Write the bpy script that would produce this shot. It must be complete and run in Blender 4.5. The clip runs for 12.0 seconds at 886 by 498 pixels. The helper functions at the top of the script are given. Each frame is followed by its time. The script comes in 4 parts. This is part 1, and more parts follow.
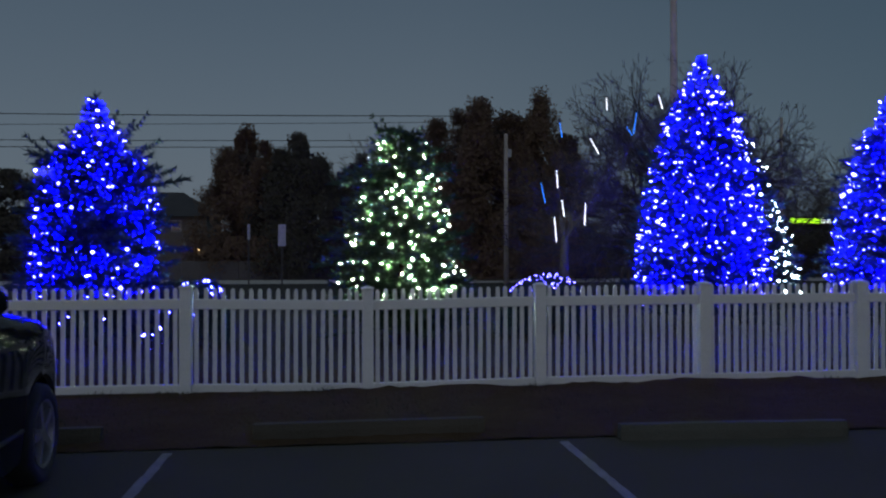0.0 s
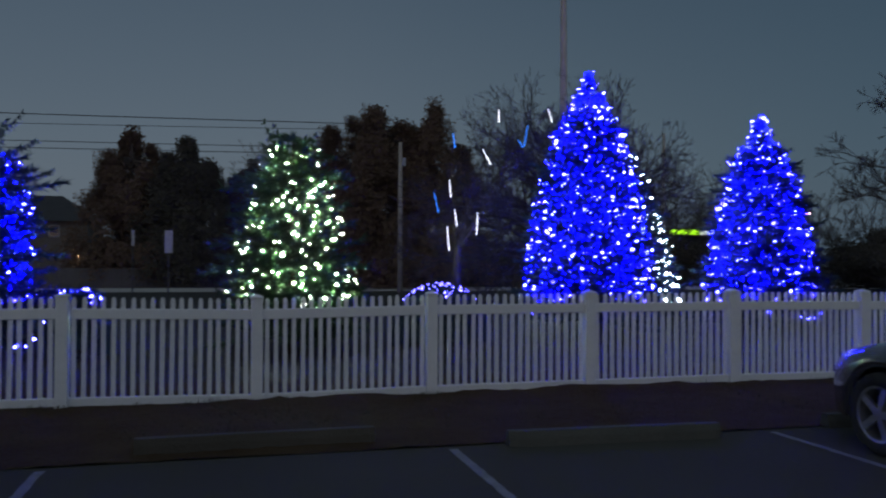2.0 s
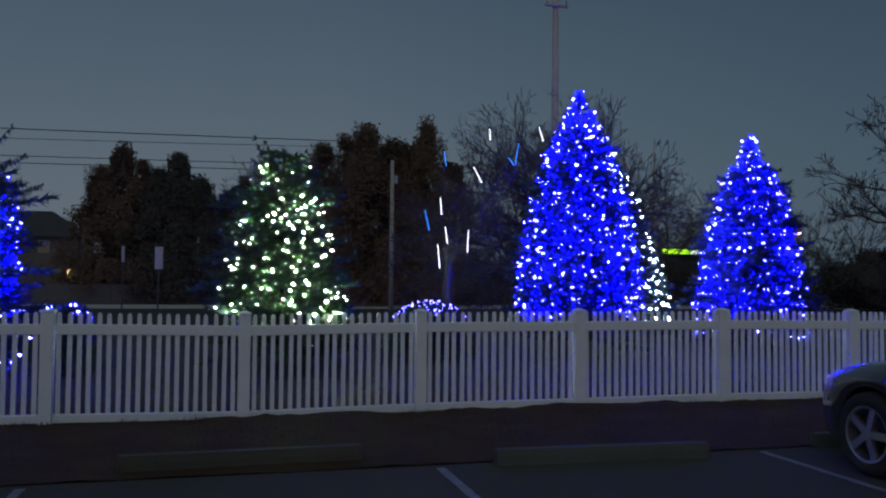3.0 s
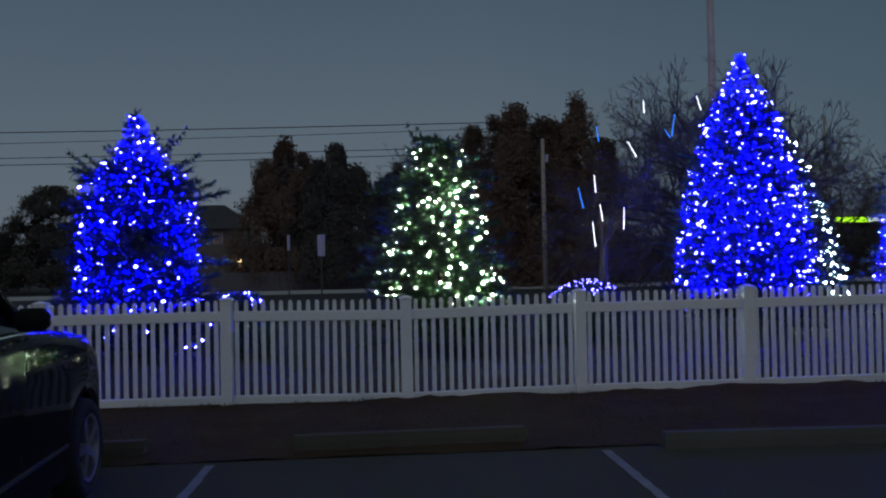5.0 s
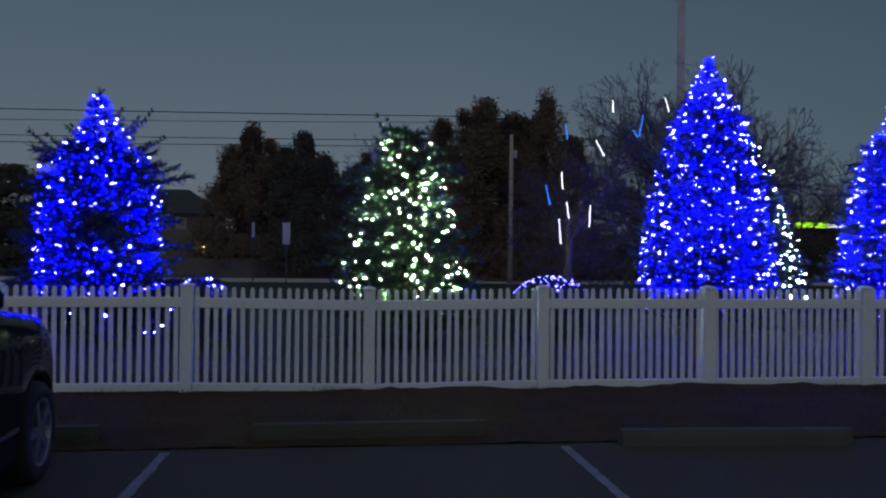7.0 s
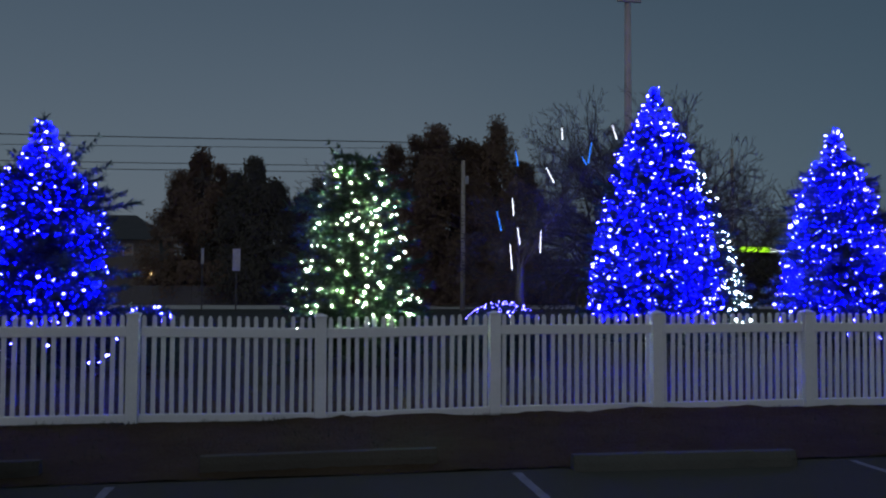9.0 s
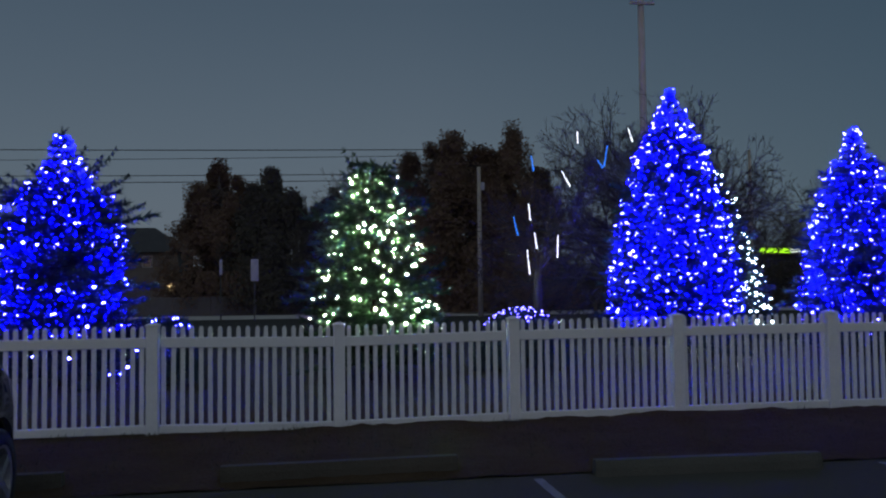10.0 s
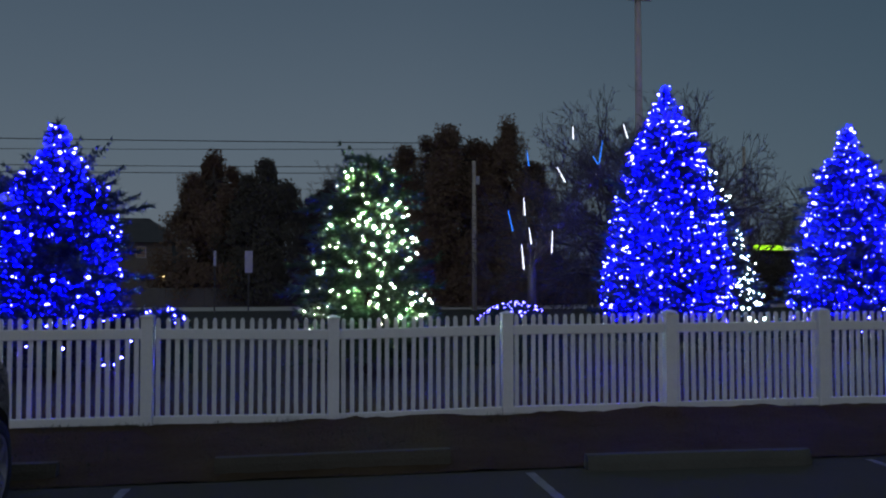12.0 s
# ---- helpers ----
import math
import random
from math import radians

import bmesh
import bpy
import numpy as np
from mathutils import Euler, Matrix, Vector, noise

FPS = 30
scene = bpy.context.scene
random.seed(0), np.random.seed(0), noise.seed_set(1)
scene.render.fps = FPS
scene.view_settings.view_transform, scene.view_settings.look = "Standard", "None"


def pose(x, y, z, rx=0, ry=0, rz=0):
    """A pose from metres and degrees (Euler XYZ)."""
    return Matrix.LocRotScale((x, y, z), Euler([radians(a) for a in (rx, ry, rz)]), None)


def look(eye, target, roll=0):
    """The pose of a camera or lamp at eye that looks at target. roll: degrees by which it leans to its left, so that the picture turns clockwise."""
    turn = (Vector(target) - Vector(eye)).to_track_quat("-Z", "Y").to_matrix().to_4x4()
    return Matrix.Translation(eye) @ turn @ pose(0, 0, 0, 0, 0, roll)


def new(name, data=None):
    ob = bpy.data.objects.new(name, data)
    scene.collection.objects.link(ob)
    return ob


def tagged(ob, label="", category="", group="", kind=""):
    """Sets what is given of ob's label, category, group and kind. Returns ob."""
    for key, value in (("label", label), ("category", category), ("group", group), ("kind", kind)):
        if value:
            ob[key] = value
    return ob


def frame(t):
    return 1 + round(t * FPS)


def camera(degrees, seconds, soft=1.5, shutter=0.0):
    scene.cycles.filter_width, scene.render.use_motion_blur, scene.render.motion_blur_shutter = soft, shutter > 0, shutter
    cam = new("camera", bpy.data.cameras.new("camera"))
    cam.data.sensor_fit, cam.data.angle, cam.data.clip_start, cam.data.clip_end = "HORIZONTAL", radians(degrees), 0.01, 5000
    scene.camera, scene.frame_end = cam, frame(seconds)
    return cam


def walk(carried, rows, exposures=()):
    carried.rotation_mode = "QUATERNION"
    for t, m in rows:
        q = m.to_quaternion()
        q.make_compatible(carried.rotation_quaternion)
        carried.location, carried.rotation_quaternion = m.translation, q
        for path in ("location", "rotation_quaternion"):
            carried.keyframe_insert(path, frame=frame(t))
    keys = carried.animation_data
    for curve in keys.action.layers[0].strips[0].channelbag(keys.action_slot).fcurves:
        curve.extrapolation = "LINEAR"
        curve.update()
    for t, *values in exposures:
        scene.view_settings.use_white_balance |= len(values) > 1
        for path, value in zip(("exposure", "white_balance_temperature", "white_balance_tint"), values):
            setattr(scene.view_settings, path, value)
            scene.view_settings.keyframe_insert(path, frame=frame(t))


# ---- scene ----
cam = camera(56.4, 12.0, soft=2.1, shutter=0.6)
PATH = [
    (0, (-0.301, -0.398, 1.511), (-0.055, 1.587, 1.528), -0.1),
    (0.5, (-0.318, -0.389, 1.528), (-0.1, 1.599, 1.577), -0.1),
    (1, (-0.31, -0.389, 1.535), (-0.07, 1.596, 1.6), 0.4),
    (1.5, (-0.324, -0.396, 1.527), (0.016, 1.574, 1.574), 0.7),
    (2, (-0.283, -0.416, 1.52), (0.214, 1.521, 1.557), 0.2),
    (2.5, (-0.26, -0.397, 1.514), (0.275, 1.529, 1.576), 0.3),
    (2.7, (-0.249, -0.401, 1.508), (0.281, 1.526, 1.578), 0.4),
    (4.3, (-0.3, -0.384, 1.529), (0.054, 1.581, 1.636), -0.3),
    (4.5, (-0.309, -0.371, 1.528), (-0.004, 1.604, 1.615), -0.5),
    (5, (-0.28, -0.365, 1.525), (-0.127, 1.629, 1.56), -1.2),
    (5.5, (-0.287, -0.359, 1.523), (-0.102, 1.632, 1.561), 0.2),
    (6, (-0.287, -0.353, 1.527), (-0.109, 1.639, 1.555), 0.4),
    (6.5, (-0.279, -0.36, 1.525), (-0.089, 1.631, 1.536), 0.5),
    (7, (-0.276, -0.342, 1.523), (-0.041, 1.644, 1.54), 0.6),
    (7.2, (-0.269, -0.36, 1.527), (-0.009, 1.623, 1.547), 0.5),
    (9, (-0.271, -0.366, 1.54), (0.077, 1.602, 1.619), 0.3),
    (9.5, (-0.26, -0.345, 1.53), (0.106, 1.619, 1.626), -0.3),
    (10, (-0.263, -0.341, 1.531), (0.044, 1.632, 1.627), -0.7),
    (10.5, (-0.264, -0.335, 1.532), (0.017, 1.643, 1.613), -0.1),
    (11, (-0.273, -0.346, 1.536), (0.012, 1.632, 1.617), 0.3),
    (11.5, (-0.267, -0.367, 1.529), (0.038, 1.608, 1.606), 0.5),
    (12, (-0.278, -0.377, 1.542), (0.043, 1.595, 1.622), -0.1),
]
walk(cam, [(t, look(*row)) for t, *row in PATH])


# ---- world and large lights ----
world = bpy.data.worlds.new("dusk")
scene.world = world
world.use_nodes = True
wn, wl = world.node_tree.nodes, world.node_tree.links
wn.clear()
sky = wn.new("ShaderNodeTexSky")
sky.sky_type = "NISHITA"
sky.sun_disc = False
sky.sun_elevation = radians(1.0)
sky.sun_rotation = radians(200)
sky.dust_density = 1.5
sky_mix = wn.new("ShaderNodeMix")
sky_mix.data_type = "RGBA"
sky_mix.inputs[0].default_value = 0.9
sky_mix.inputs[7].default_value = (0.68, 1.0, 1.42, 1)
# the afterglow: brighter near the horizon, fading upwards and away from the sunset side
sky_way = wn.new("ShaderNodeTexCoord")
sky_axes = wn.new("ShaderNodeSeparateXYZ")
wl.new(sky_way.outputs["Generated"], sky_axes.inputs[0])
sky_height = wn.new("ShaderNodeValToRGB")
sky_height.color_ramp.elements[0].position, sky_height.color_ramp.elements[0].color = 0.0, (1.0, 0.93, 0.85, 1)
sky_height.color_ramp.elements[1].position, sky_height.color_ramp.elements[1].color = 1.0, (0.78, 0.78, 0.78, 1)
for at, shade in ((0.12, (0.86, 0.82, 0.78, 1)), (0.33, (0.55, 0.57, 0.58, 1)), (0.55, (0.62, 0.62, 0.62, 1))):
    sky_height.color_ramp.elements.new(at).color = shade
wl.new(sky_axes.outputs[2], sky_height.inputs[0])
sky_side = wn.new("ShaderNodeMapRange")
sky_side.inputs[1].default_value, sky_side.inputs[2].default_value = 0.12, 0.72
wl.new(sky_axes.outputs[0], sky_side.inputs[0])
sky_far = wn.new("ShaderNodeMix")
sky_far.data_type = "RGBA"
sky_far.inputs[6].default_value, sky_far.inputs[7].default_value = (1.36, 1.36, 1.36, 1), (0.78, 0.95, 1.02, 1)
wl.new(sky_side.outputs[0], sky_far.inputs[0])
sky_grade = []
for _ in range(2):
    grade = wn.new("ShaderNodeMix")
    grade.data_type, grade.blend_type = "RGBA", "MULTIPLY"
    grade.inputs[0].default_value = 1.0
    sky_grade.append(grade)
wl.new(sky_height.outputs[0], sky_grade[0].inputs[7])
wl.new(sky_far.outputs[2], sky_grade[1].inputs[7])
sky_bg = wn.new("ShaderNodeBackground")
sky_bg.inputs[1].default_value = 0.12
sky_out = wn.new("ShaderNodeOutputWorld")
wl.new(sky.outputs[0], sky_mix.inputs[6])
wl.new(sky_mix.outputs[2], sky_grade[0].inputs[6])
wl.new(sky_grade[0].outputs[2], sky_grade[1].inputs[6])
wl.new(sky_grade[1].outputs[2], sky_bg.inputs[0])
wl.new(sky_bg.outputs[0], sky_out.inputs[0])

sun = new("afterglow_sun", bpy.data.lights.new("afterglow_sun", "SUN"))
sun.data.energy = 0.32
sun.data.angle = radians(100)
sun.data.color = (0.88, 0.92, 1.0)
sun.matrix_world = look((-6, -20, 9), (0, 0, 0))

# ---- materials ----


def mat(name, a, b=None, rough=0.8, scale=6.0, bump=0.0, metal=0.0, fine=None, coat=0.0, spec=0.5, island=False):
    """A surface that wanders between colours a and b at a coarse and a fine scale (metres)."""
    m = bpy.data.materials.new(name)
    m.use_nodes = True
    n, l = m.node_tree.nodes, m.node_tree.links
    p = n["Principled BSDF"]
    b = b or tuple(c * 0.7 for c in a)
    co = n.new("ShaderNodeTexCoord")
    big = n.new("ShaderNodeTexNoise")
    big.inputs["Scale"].default_value = scale
    big.inputs["Detail"].default_value = 4
    small = n.new("ShaderNodeTexNoise")
    small.inputs["Scale"].default_value = fine or scale * 14
    small.inputs["Detail"].default_value = 3
    l.new(co.outputs["Object"], big.inputs["Vector"])
    l.new(co.outputs["Object"], small.inputs["Vector"])
    add = n.new("ShaderNodeMath")
    add.operation = "ADD"
    l.new(big.outputs["Fac"], add.inputs[0])
    l.new(small.outputs["Fac"], add.inputs[1])
    last = add
    if island:
        geo = n.new("ShaderNodeNewGeometry")
        add2 = n.new("ShaderNodeMath")
        add2.operation = "ADD"
        l.new(add.outputs[0], add2.inputs[0])
        l.new(geo.outputs["Random Per Island"], add2.inputs[1])
        last = add2
    rng = n.new("ShaderNodeMapRange")
    rng.inputs[1].default_value, rng.inputs[2].default_value = (0.9, 2.1) if island else (0.65, 1.35)
    l.new(last.outputs[0], rng.inputs[0])
    mix = n.new("ShaderNodeMix")
    mix.data_type = "RGBA"
    mix.inputs[6].default_value, mix.inputs[7].default_value = (*a, 1), (*b, 1)
    l.new(rng.outputs[0], mix.inputs[0])
    l.new(mix.outputs[2], p.inputs["Base Color"])
    p.inputs["Roughness"].default_value = rough
    p.inputs["Metallic"].default_value = metal
    p.inputs["Coat Weight"].default_value = coat
    p.inputs["Specular IOR Level"].default_value = spec
    if bump:
        bp = n.new("ShaderNodeBump")
        bp.inputs["Strength"].default_value = bump
        bp.inputs["Distance"].default_value = 0.02
        l.new(add.outputs[0], bp.inputs["Height"])
        l.new(bp.outputs[0], p.inputs["Normal"])
    return m


def let_through(m, share):
    """Part of the light passes through the surface, as through needles and leaves."""
    n, l = m.node_tree.nodes, m.node_tree.links
    tr, mix = n.new("ShaderNodeBsdfTranslucent"), n.new("ShaderNodeMixShader")
    p = n["Principled BSDF"]
    l.new(p.inputs["Base Color"].links[0].from_socket, tr.inputs[0])
    mix.inputs[0].default_value = share
    l.new(p.outputs[0], mix.inputs[1])
    l.new(tr.outputs[0], mix.inputs[2])
    l.new(mix.outputs[0], n["Material Output"].inputs[0])
    return m


def glow(name, colour, strength):
    m = bpy.data.materials.new(name)
    m.use_nodes = True
    n, l = m.node_tree.nodes, m.node_tree.links
    n.clear()
    e, o = n.new("ShaderNodeEmission"), n.new("ShaderNodeOutputMaterial")
    e.inputs[0].default_value, e.inputs[1].default_value = (*colour, 1), strength
    l.new(e.outputs[0], o.inputs[0])
    return m


ASPHALT = mat("asphalt", (0.068, 0.064, 0.052), (0.092, 0.087, 0.072), 1.0, 0.5, 0.5, fine=90, spec=0.12)
LINE = mat("worn_line_paint", (0.27, 0.27, 0.265), (0.13, 0.13, 0.125), 0.7, 5, 0.2, fine=60)
TURF = mat("winter_turf", (0.020, 0.020, 0.011), (0.035, 0.029, 0.018), 0.95, 0.6, 0.8, fine=25)
MULCH = mat("mulch", (0.050, 0.030, 0.016), (0.086, 0.056, 0.031), 1.0, 1.2, 1.0, fine=30, spec=0.1)
BLADE = mat("grass_blade", (0.025, 0.028, 0.012), (0.05, 0.042, 0.022), 0.8, 2, island=True)
CONCRETE = mat("concrete", (0.095, 0.095, 0.08), (0.07, 0.07, 0.06), 0.9, 3, 0.5, fine=60)
STAINED = mat("soil_stained_concrete", (0.062, 0.054, 0.042), (0.085, 0.074, 0.058), 0.95, 3, 0.5, fine=60)
ROADWAY = mat("concrete_road", (0.55, 0.51, 0.44), (0.42, 0.39, 0.34), 0.85, 0.25, 0.2, fine=6)
VINYL = mat("white_vinyl", (0.83, 0.83, 0.84), (0.72, 0.73, 0.74), 0.45, 3, 0.05, fine=40)
NEEDLE = let_through(mat("spruce_needles", (0.07, 0.115, 0.165), (0.095, 0.15, 0.215), 0.7, 1.5, island=True), 0.6)
NEEDLE_G = let_through(mat("fir_needles", (0.085, 0.155, 0.09), (0.13, 0.205, 0.125), 0.7, 1.5, island=True), 0.6)
BARK = mat("bark", (0.10, 0.078, 0.062), (0.06, 0.045, 0.036), 0.95, 6, 0.9, fine=50)
TWIG = mat("bare_twig", (0.09, 0.074, 0.068), (0.055, 0.045, 0.04), 0.95, 5)
RUST_LEAF = let_through(mat("russet_leaf", (0.18, 0.112, 0.07), (0.13, 0.084, 0.055), 0.85, 0.6, island=True), 0.2)
PINE_LEAF = let_through(mat("dark_pine", (0.066, 0.058, 0.042), (0.084, 0.072, 0.053), 0.85, 0.6, island=True), 0.2)
POLE_WOOD = mat("pole_wood", (0.58, 0.49, 0.44), (0.44, 0.37, 0.33), 0.9, 3, 0.5, fine=40)
POLE_GREY = mat("weathered_pole", (0.46, 0.40, 0.32), (0.33, 0.285, 0.23), 0.9, 3, 0.5, fine=40)
WIRE = mat("cable_black", (0.02, 0.02, 0.022), None, 0.6, 3)
STEEL = mat("galvanised_steel", (0.4, 0.41, 0.42), (0.28, 0.29, 0.3), 0.5, 4, 0.1, metal=0.7)
DARK_POST = mat("dull_steel_post", (0.10, 0.092, 0.085), (0.07, 0.065, 0.06), 0.7, 4, 0.1, metal=0.2)
SIGN_BACK = mat("sign_aluminium", (0.62, 0.58, 0.58), (0.34, 0.31, 0.33), 0.55, 4, metal=0.2)
SIDING = mat("house_siding", (0.19, 0.165, 0.15), (0.15, 0.13, 0.118), 0.85, 0.6, 0.2)
SHINGLE = mat("roof_shingle", (0.04, 0.04, 0.043), (0.06, 0.058, 0.056), 0.95, 1, 0.4)
TRIM = mat("house_trim", (0.5, 0.5, 0.48), (0.4, 0.4, 0.38), 0.7, 2)
DARK_WALL = mat("shop_wall", (0.05, 0.048, 0.046), (0.035, 0.034, 0.034), 0.8, 0.4)
BOARD = mat("grey_boards", (0.14, 0.125, 0.115), (0.095, 0.085, 0.078), 0.9, 1.0, 0.3)
BLACK_PAINT = mat("black_car_paint", (0.012, 0.014, 0.013), (0.016, 0.018, 0.017), 0.04, 2, spec=0.025)
GREY_PAINT = mat("grey_car_paint", (0.03, 0.03, 0.034), (0.038, 0.038, 0.042), 0.12, 2, coat=1.0)
RUBBER = mat("tyre_rubber", (0.018, 0.018, 0.018), (0.028, 0.027, 0.026), 0.9, 8, 0.3)
ALLOY = mat("alloy_rim", (0.42, 0.42, 0.44), (0.3, 0.3, 0.32), 0.35, 6, metal=0.8)
CAR_GLASS = mat("dark_car_glass", (0.012, 0.013, 0.015), None, 0.06, 1, spec=0.8)
LAMP_GLASS = mat("headlamp_glass", (0.5, 0.5, 0.52), (0.35, 0.35, 0.37), 0.12, 5, coat=1.0)
CHROME = mat("chrome", (0.75, 0.75, 0.76), (0.6, 0.6, 0.62), 0.12, 3, metal=1.0)
PLASTIC = mat("black_plastic", (0.02, 0.02, 0.021), None, 0.6, 4)
PANE = mat("window_pane", (0.06, 0.06, 0.065), None, 0.08, 1, spec=0.8)

BLUE_LED = glow("blue_led", (0.034, 0.034, 1.0), 280)
# added beads of pure blue, standing in for the glow of lit spruce needles
BLUE_NEEDLE_GLOW = glow("deep_blue_needle_glow", (0.0, 0.0, 1.0), 380)
PALE_LED = glow("pale_blue_led", (0.09, 0.08, 1.0), 28)
WARM_LED = glow("warm_white_led", (0.80, 1.0, 0.72), 110)
# added strong beads inside the fir, to brighten its needles
WARM_NEEDLE_GLOW = glow("warm_white_needle_glow", (0.66, 1.0, 0.60), 2100)
COOL_LED = glow("cool_white_led", (0.72, 1.0, 0.92), 90)
TUBE_WHITE = glow("tube_white", (0.85, 0.88, 1.0), 2.6)
TUBE_BLUE = glow("tube_blue", (0.03, 0.22, 1.0), 1.7)
PORCH = glow("porch_lamp", (1.0, 0.68, 0.30), 9)
STREET = glow("street_lamp_glow", (1.0, 0.55, 0.30), 14)
SIGN_GREEN = glow("sign_green", (0.40, 0.95, 0.02), 1.6)
SIGN_WHITE = glow("sign_white", (0.85, 1.0, 0.80), 2.2)

# ---- building helpers ----


def mesh_of(name, verts, faces, material, smooth=False):
    """A mesh from arrays: faces is an (n, 3) or (n, 4) array."""
    verts, faces = np.asarray(verts, np.float32), np.asarray(faces, np.int32)
    k = faces.shape[1]
    me = bpy.data.meshes.new(name)
    me.vertices.add(len(verts))
    me.vertices.foreach_set("co", verts.ravel())
    me.loops.add(faces.size)
    me.loops.foreach_set("vertex_index", faces.ravel())
    me.polygons.add(len(faces))
    me.polygons.foreach_set("loop_start", np.arange(0, faces.size, k, dtype=np.int32))
    me.update(calc_edges=True)
    me.validate()
    if smooth:
        me.shade_smooth()
    me.materials.append(material)
    return me


def mesh_bm(name, bm, material, smooth=False):
    bmesh.ops.recalc_face_normals(bm, faces=bm.faces)
    me = bpy.data.meshes.new(name)
    bm.to_mesh(me)
    bm.free()
    if smooth:
        me.shade_smooth()
    me.materials.append(material)
    return me


def thing(name, label, category, at=(0, 0, 0), group="", kind="", turn=0.0, me=None):
    ob = new(name, me)
    ob.matrix_world = pose(*at, 0, 0, turn)
    return tagged(ob, label, category, group, kind)


def part(name, me, parent, label="", at=None, kind=""):
    ob = new(name, me)
    ob.parent = parent
    if at is not None:
        ob.matrix_basis = at if isinstance(at, Matrix) else Matrix.Translation(at)
    return tagged(ob, label, kind=kind)


def box(bm, x0, x1, y0, y1, z0, z1, bevel=0.0):
    r = bmesh.ops.create_cube(bm, size=1.0, matrix=Matrix.LocRotScale(((x0 + x1) / 2, (y0 + y1) / 2, (z0 + z1) / 2), None, (x1 - x0, y1 - y0, z1 - z0)))
    if bevel:
        es = list({e for v in r["verts"] for e in v.link_edges})
        bmesh.ops.bevel(bm, geom=es, offset=bevel, segments=1, affect="EDGES")
    return bm


def box_me(name, x0, x1, y0, y1, z0, z1, material, bevel=0.0):
    return mesh_bm(name, box(bmesh.new(), x0, x1, y0, y1, z0, z1, bevel), material)


def rod(bm, p0, p1, r0, r1, sides=10):
    p0, p1 = Vector(p0), Vector(p1)
    d = p1 - p0
    m = Matrix.Translation((p0 + p1) / 2) @ d.to_track_quat("Z", "Y").to_matrix().to_4x4()
    bmesh.ops.create_cone(bm, cap_ends=True, segments=sides, radius1=r0, radius2=r1, depth=d.length, matrix=m)
    return bm


def rod_me(name, p0, p1, r0, r1, material, sides=10):
    return mesh_bm(name, rod(bmesh.new(), p0, p1, r0, r1, sides), material, sides > 5)


def unit(v):
    return v / np.maximum(np.linalg.norm(v, axis=-1, keepdims=True), 1e-9)


def frames_of(d):
    """Two directions square to each direction in d."""
    up = np.where(np.abs(d[:, 2:3]) > 0.9, np.array([[1.0, 0, 0]]), np.array([[0, 0, 1.0]]))
    u = unit(np.cross(d, up))
    return u, np.cross(d, u)


def spikes(base, way, length, width):
    """Slim three-sided spikes: verts and triangles."""
    d = unit(way)
    u, v = frames_of(d)
    n = len(base)
    out = np.empty((n, 4, 3))
    for k in range(3):
        a = 2 * math.pi * k / 3
        out[:, k] = base + (u * math.cos(a) + v * math.sin(a)) * width[:, None] * 0.5
    out[:, 3] = base + d * length[:, None]
    i = np.arange(n)[:, None] * 4
    tri = np.concatenate([i + np.array([[0, 1, 3]]), i + np.array([[1, 2, 3]]), i + np.array([[2, 0, 3]])])
    return out.reshape(-1, 3), tri


def tubes(p0, p1, r0, r1, sides=4):
    """Open tapered tubes between pairs of points: verts and quads."""
    p0, p1 = np.asarray(p0, float), np.asarray(p1, float)
    r0, r1 = np.asarray(r0, float)[:, None], np.asarray(r1, float)[:, None]
    u, v = frames_of(unit(p1 - p0))
    n = len(p0)
    out = np.empty((n, 2 * sides, 3))
    for k in range(sides):
        a = 2 * math.pi * k / sides
        w = u * math.cos(a) + v * math.sin(a)
        out[:, k], out[:, sides + k] = p0 + w * r0, p1 + w * r1
    q = np.array([[k, (k + 1) % sides, sides + (k + 1) % sides, sides + k] for k in range(sides)])
    return out.reshape(-1, 3), (np.arange(n)[:, None, None] * 2 * sides + q).reshape(-1, 4)


def beads(centres, radius, stretch=1.0):
    """Small eight-faced bulbs."""
    n = len(centres)
    o = np.array([[1, 0, 0], [0, 1, 0], [-1, 0, 0], [0, -1, 0], [0, 0, stretch], [0, 0, -stretch]])
    f = np.array([[0, 1, 4], [1, 2, 4], [2, 3, 4], [3, 0, 4], [1, 0, 5], [2, 1, 5], [3, 2, 5], [0, 3, 5]])
    v = centres[:, None] + o[None] * np.asarray(radius)[:, None, None]
    return v.reshape(-1, 3), (np.arange(n)[:, None, None] * 6 + f).reshape(-1, 3)


# ---- conifers ----


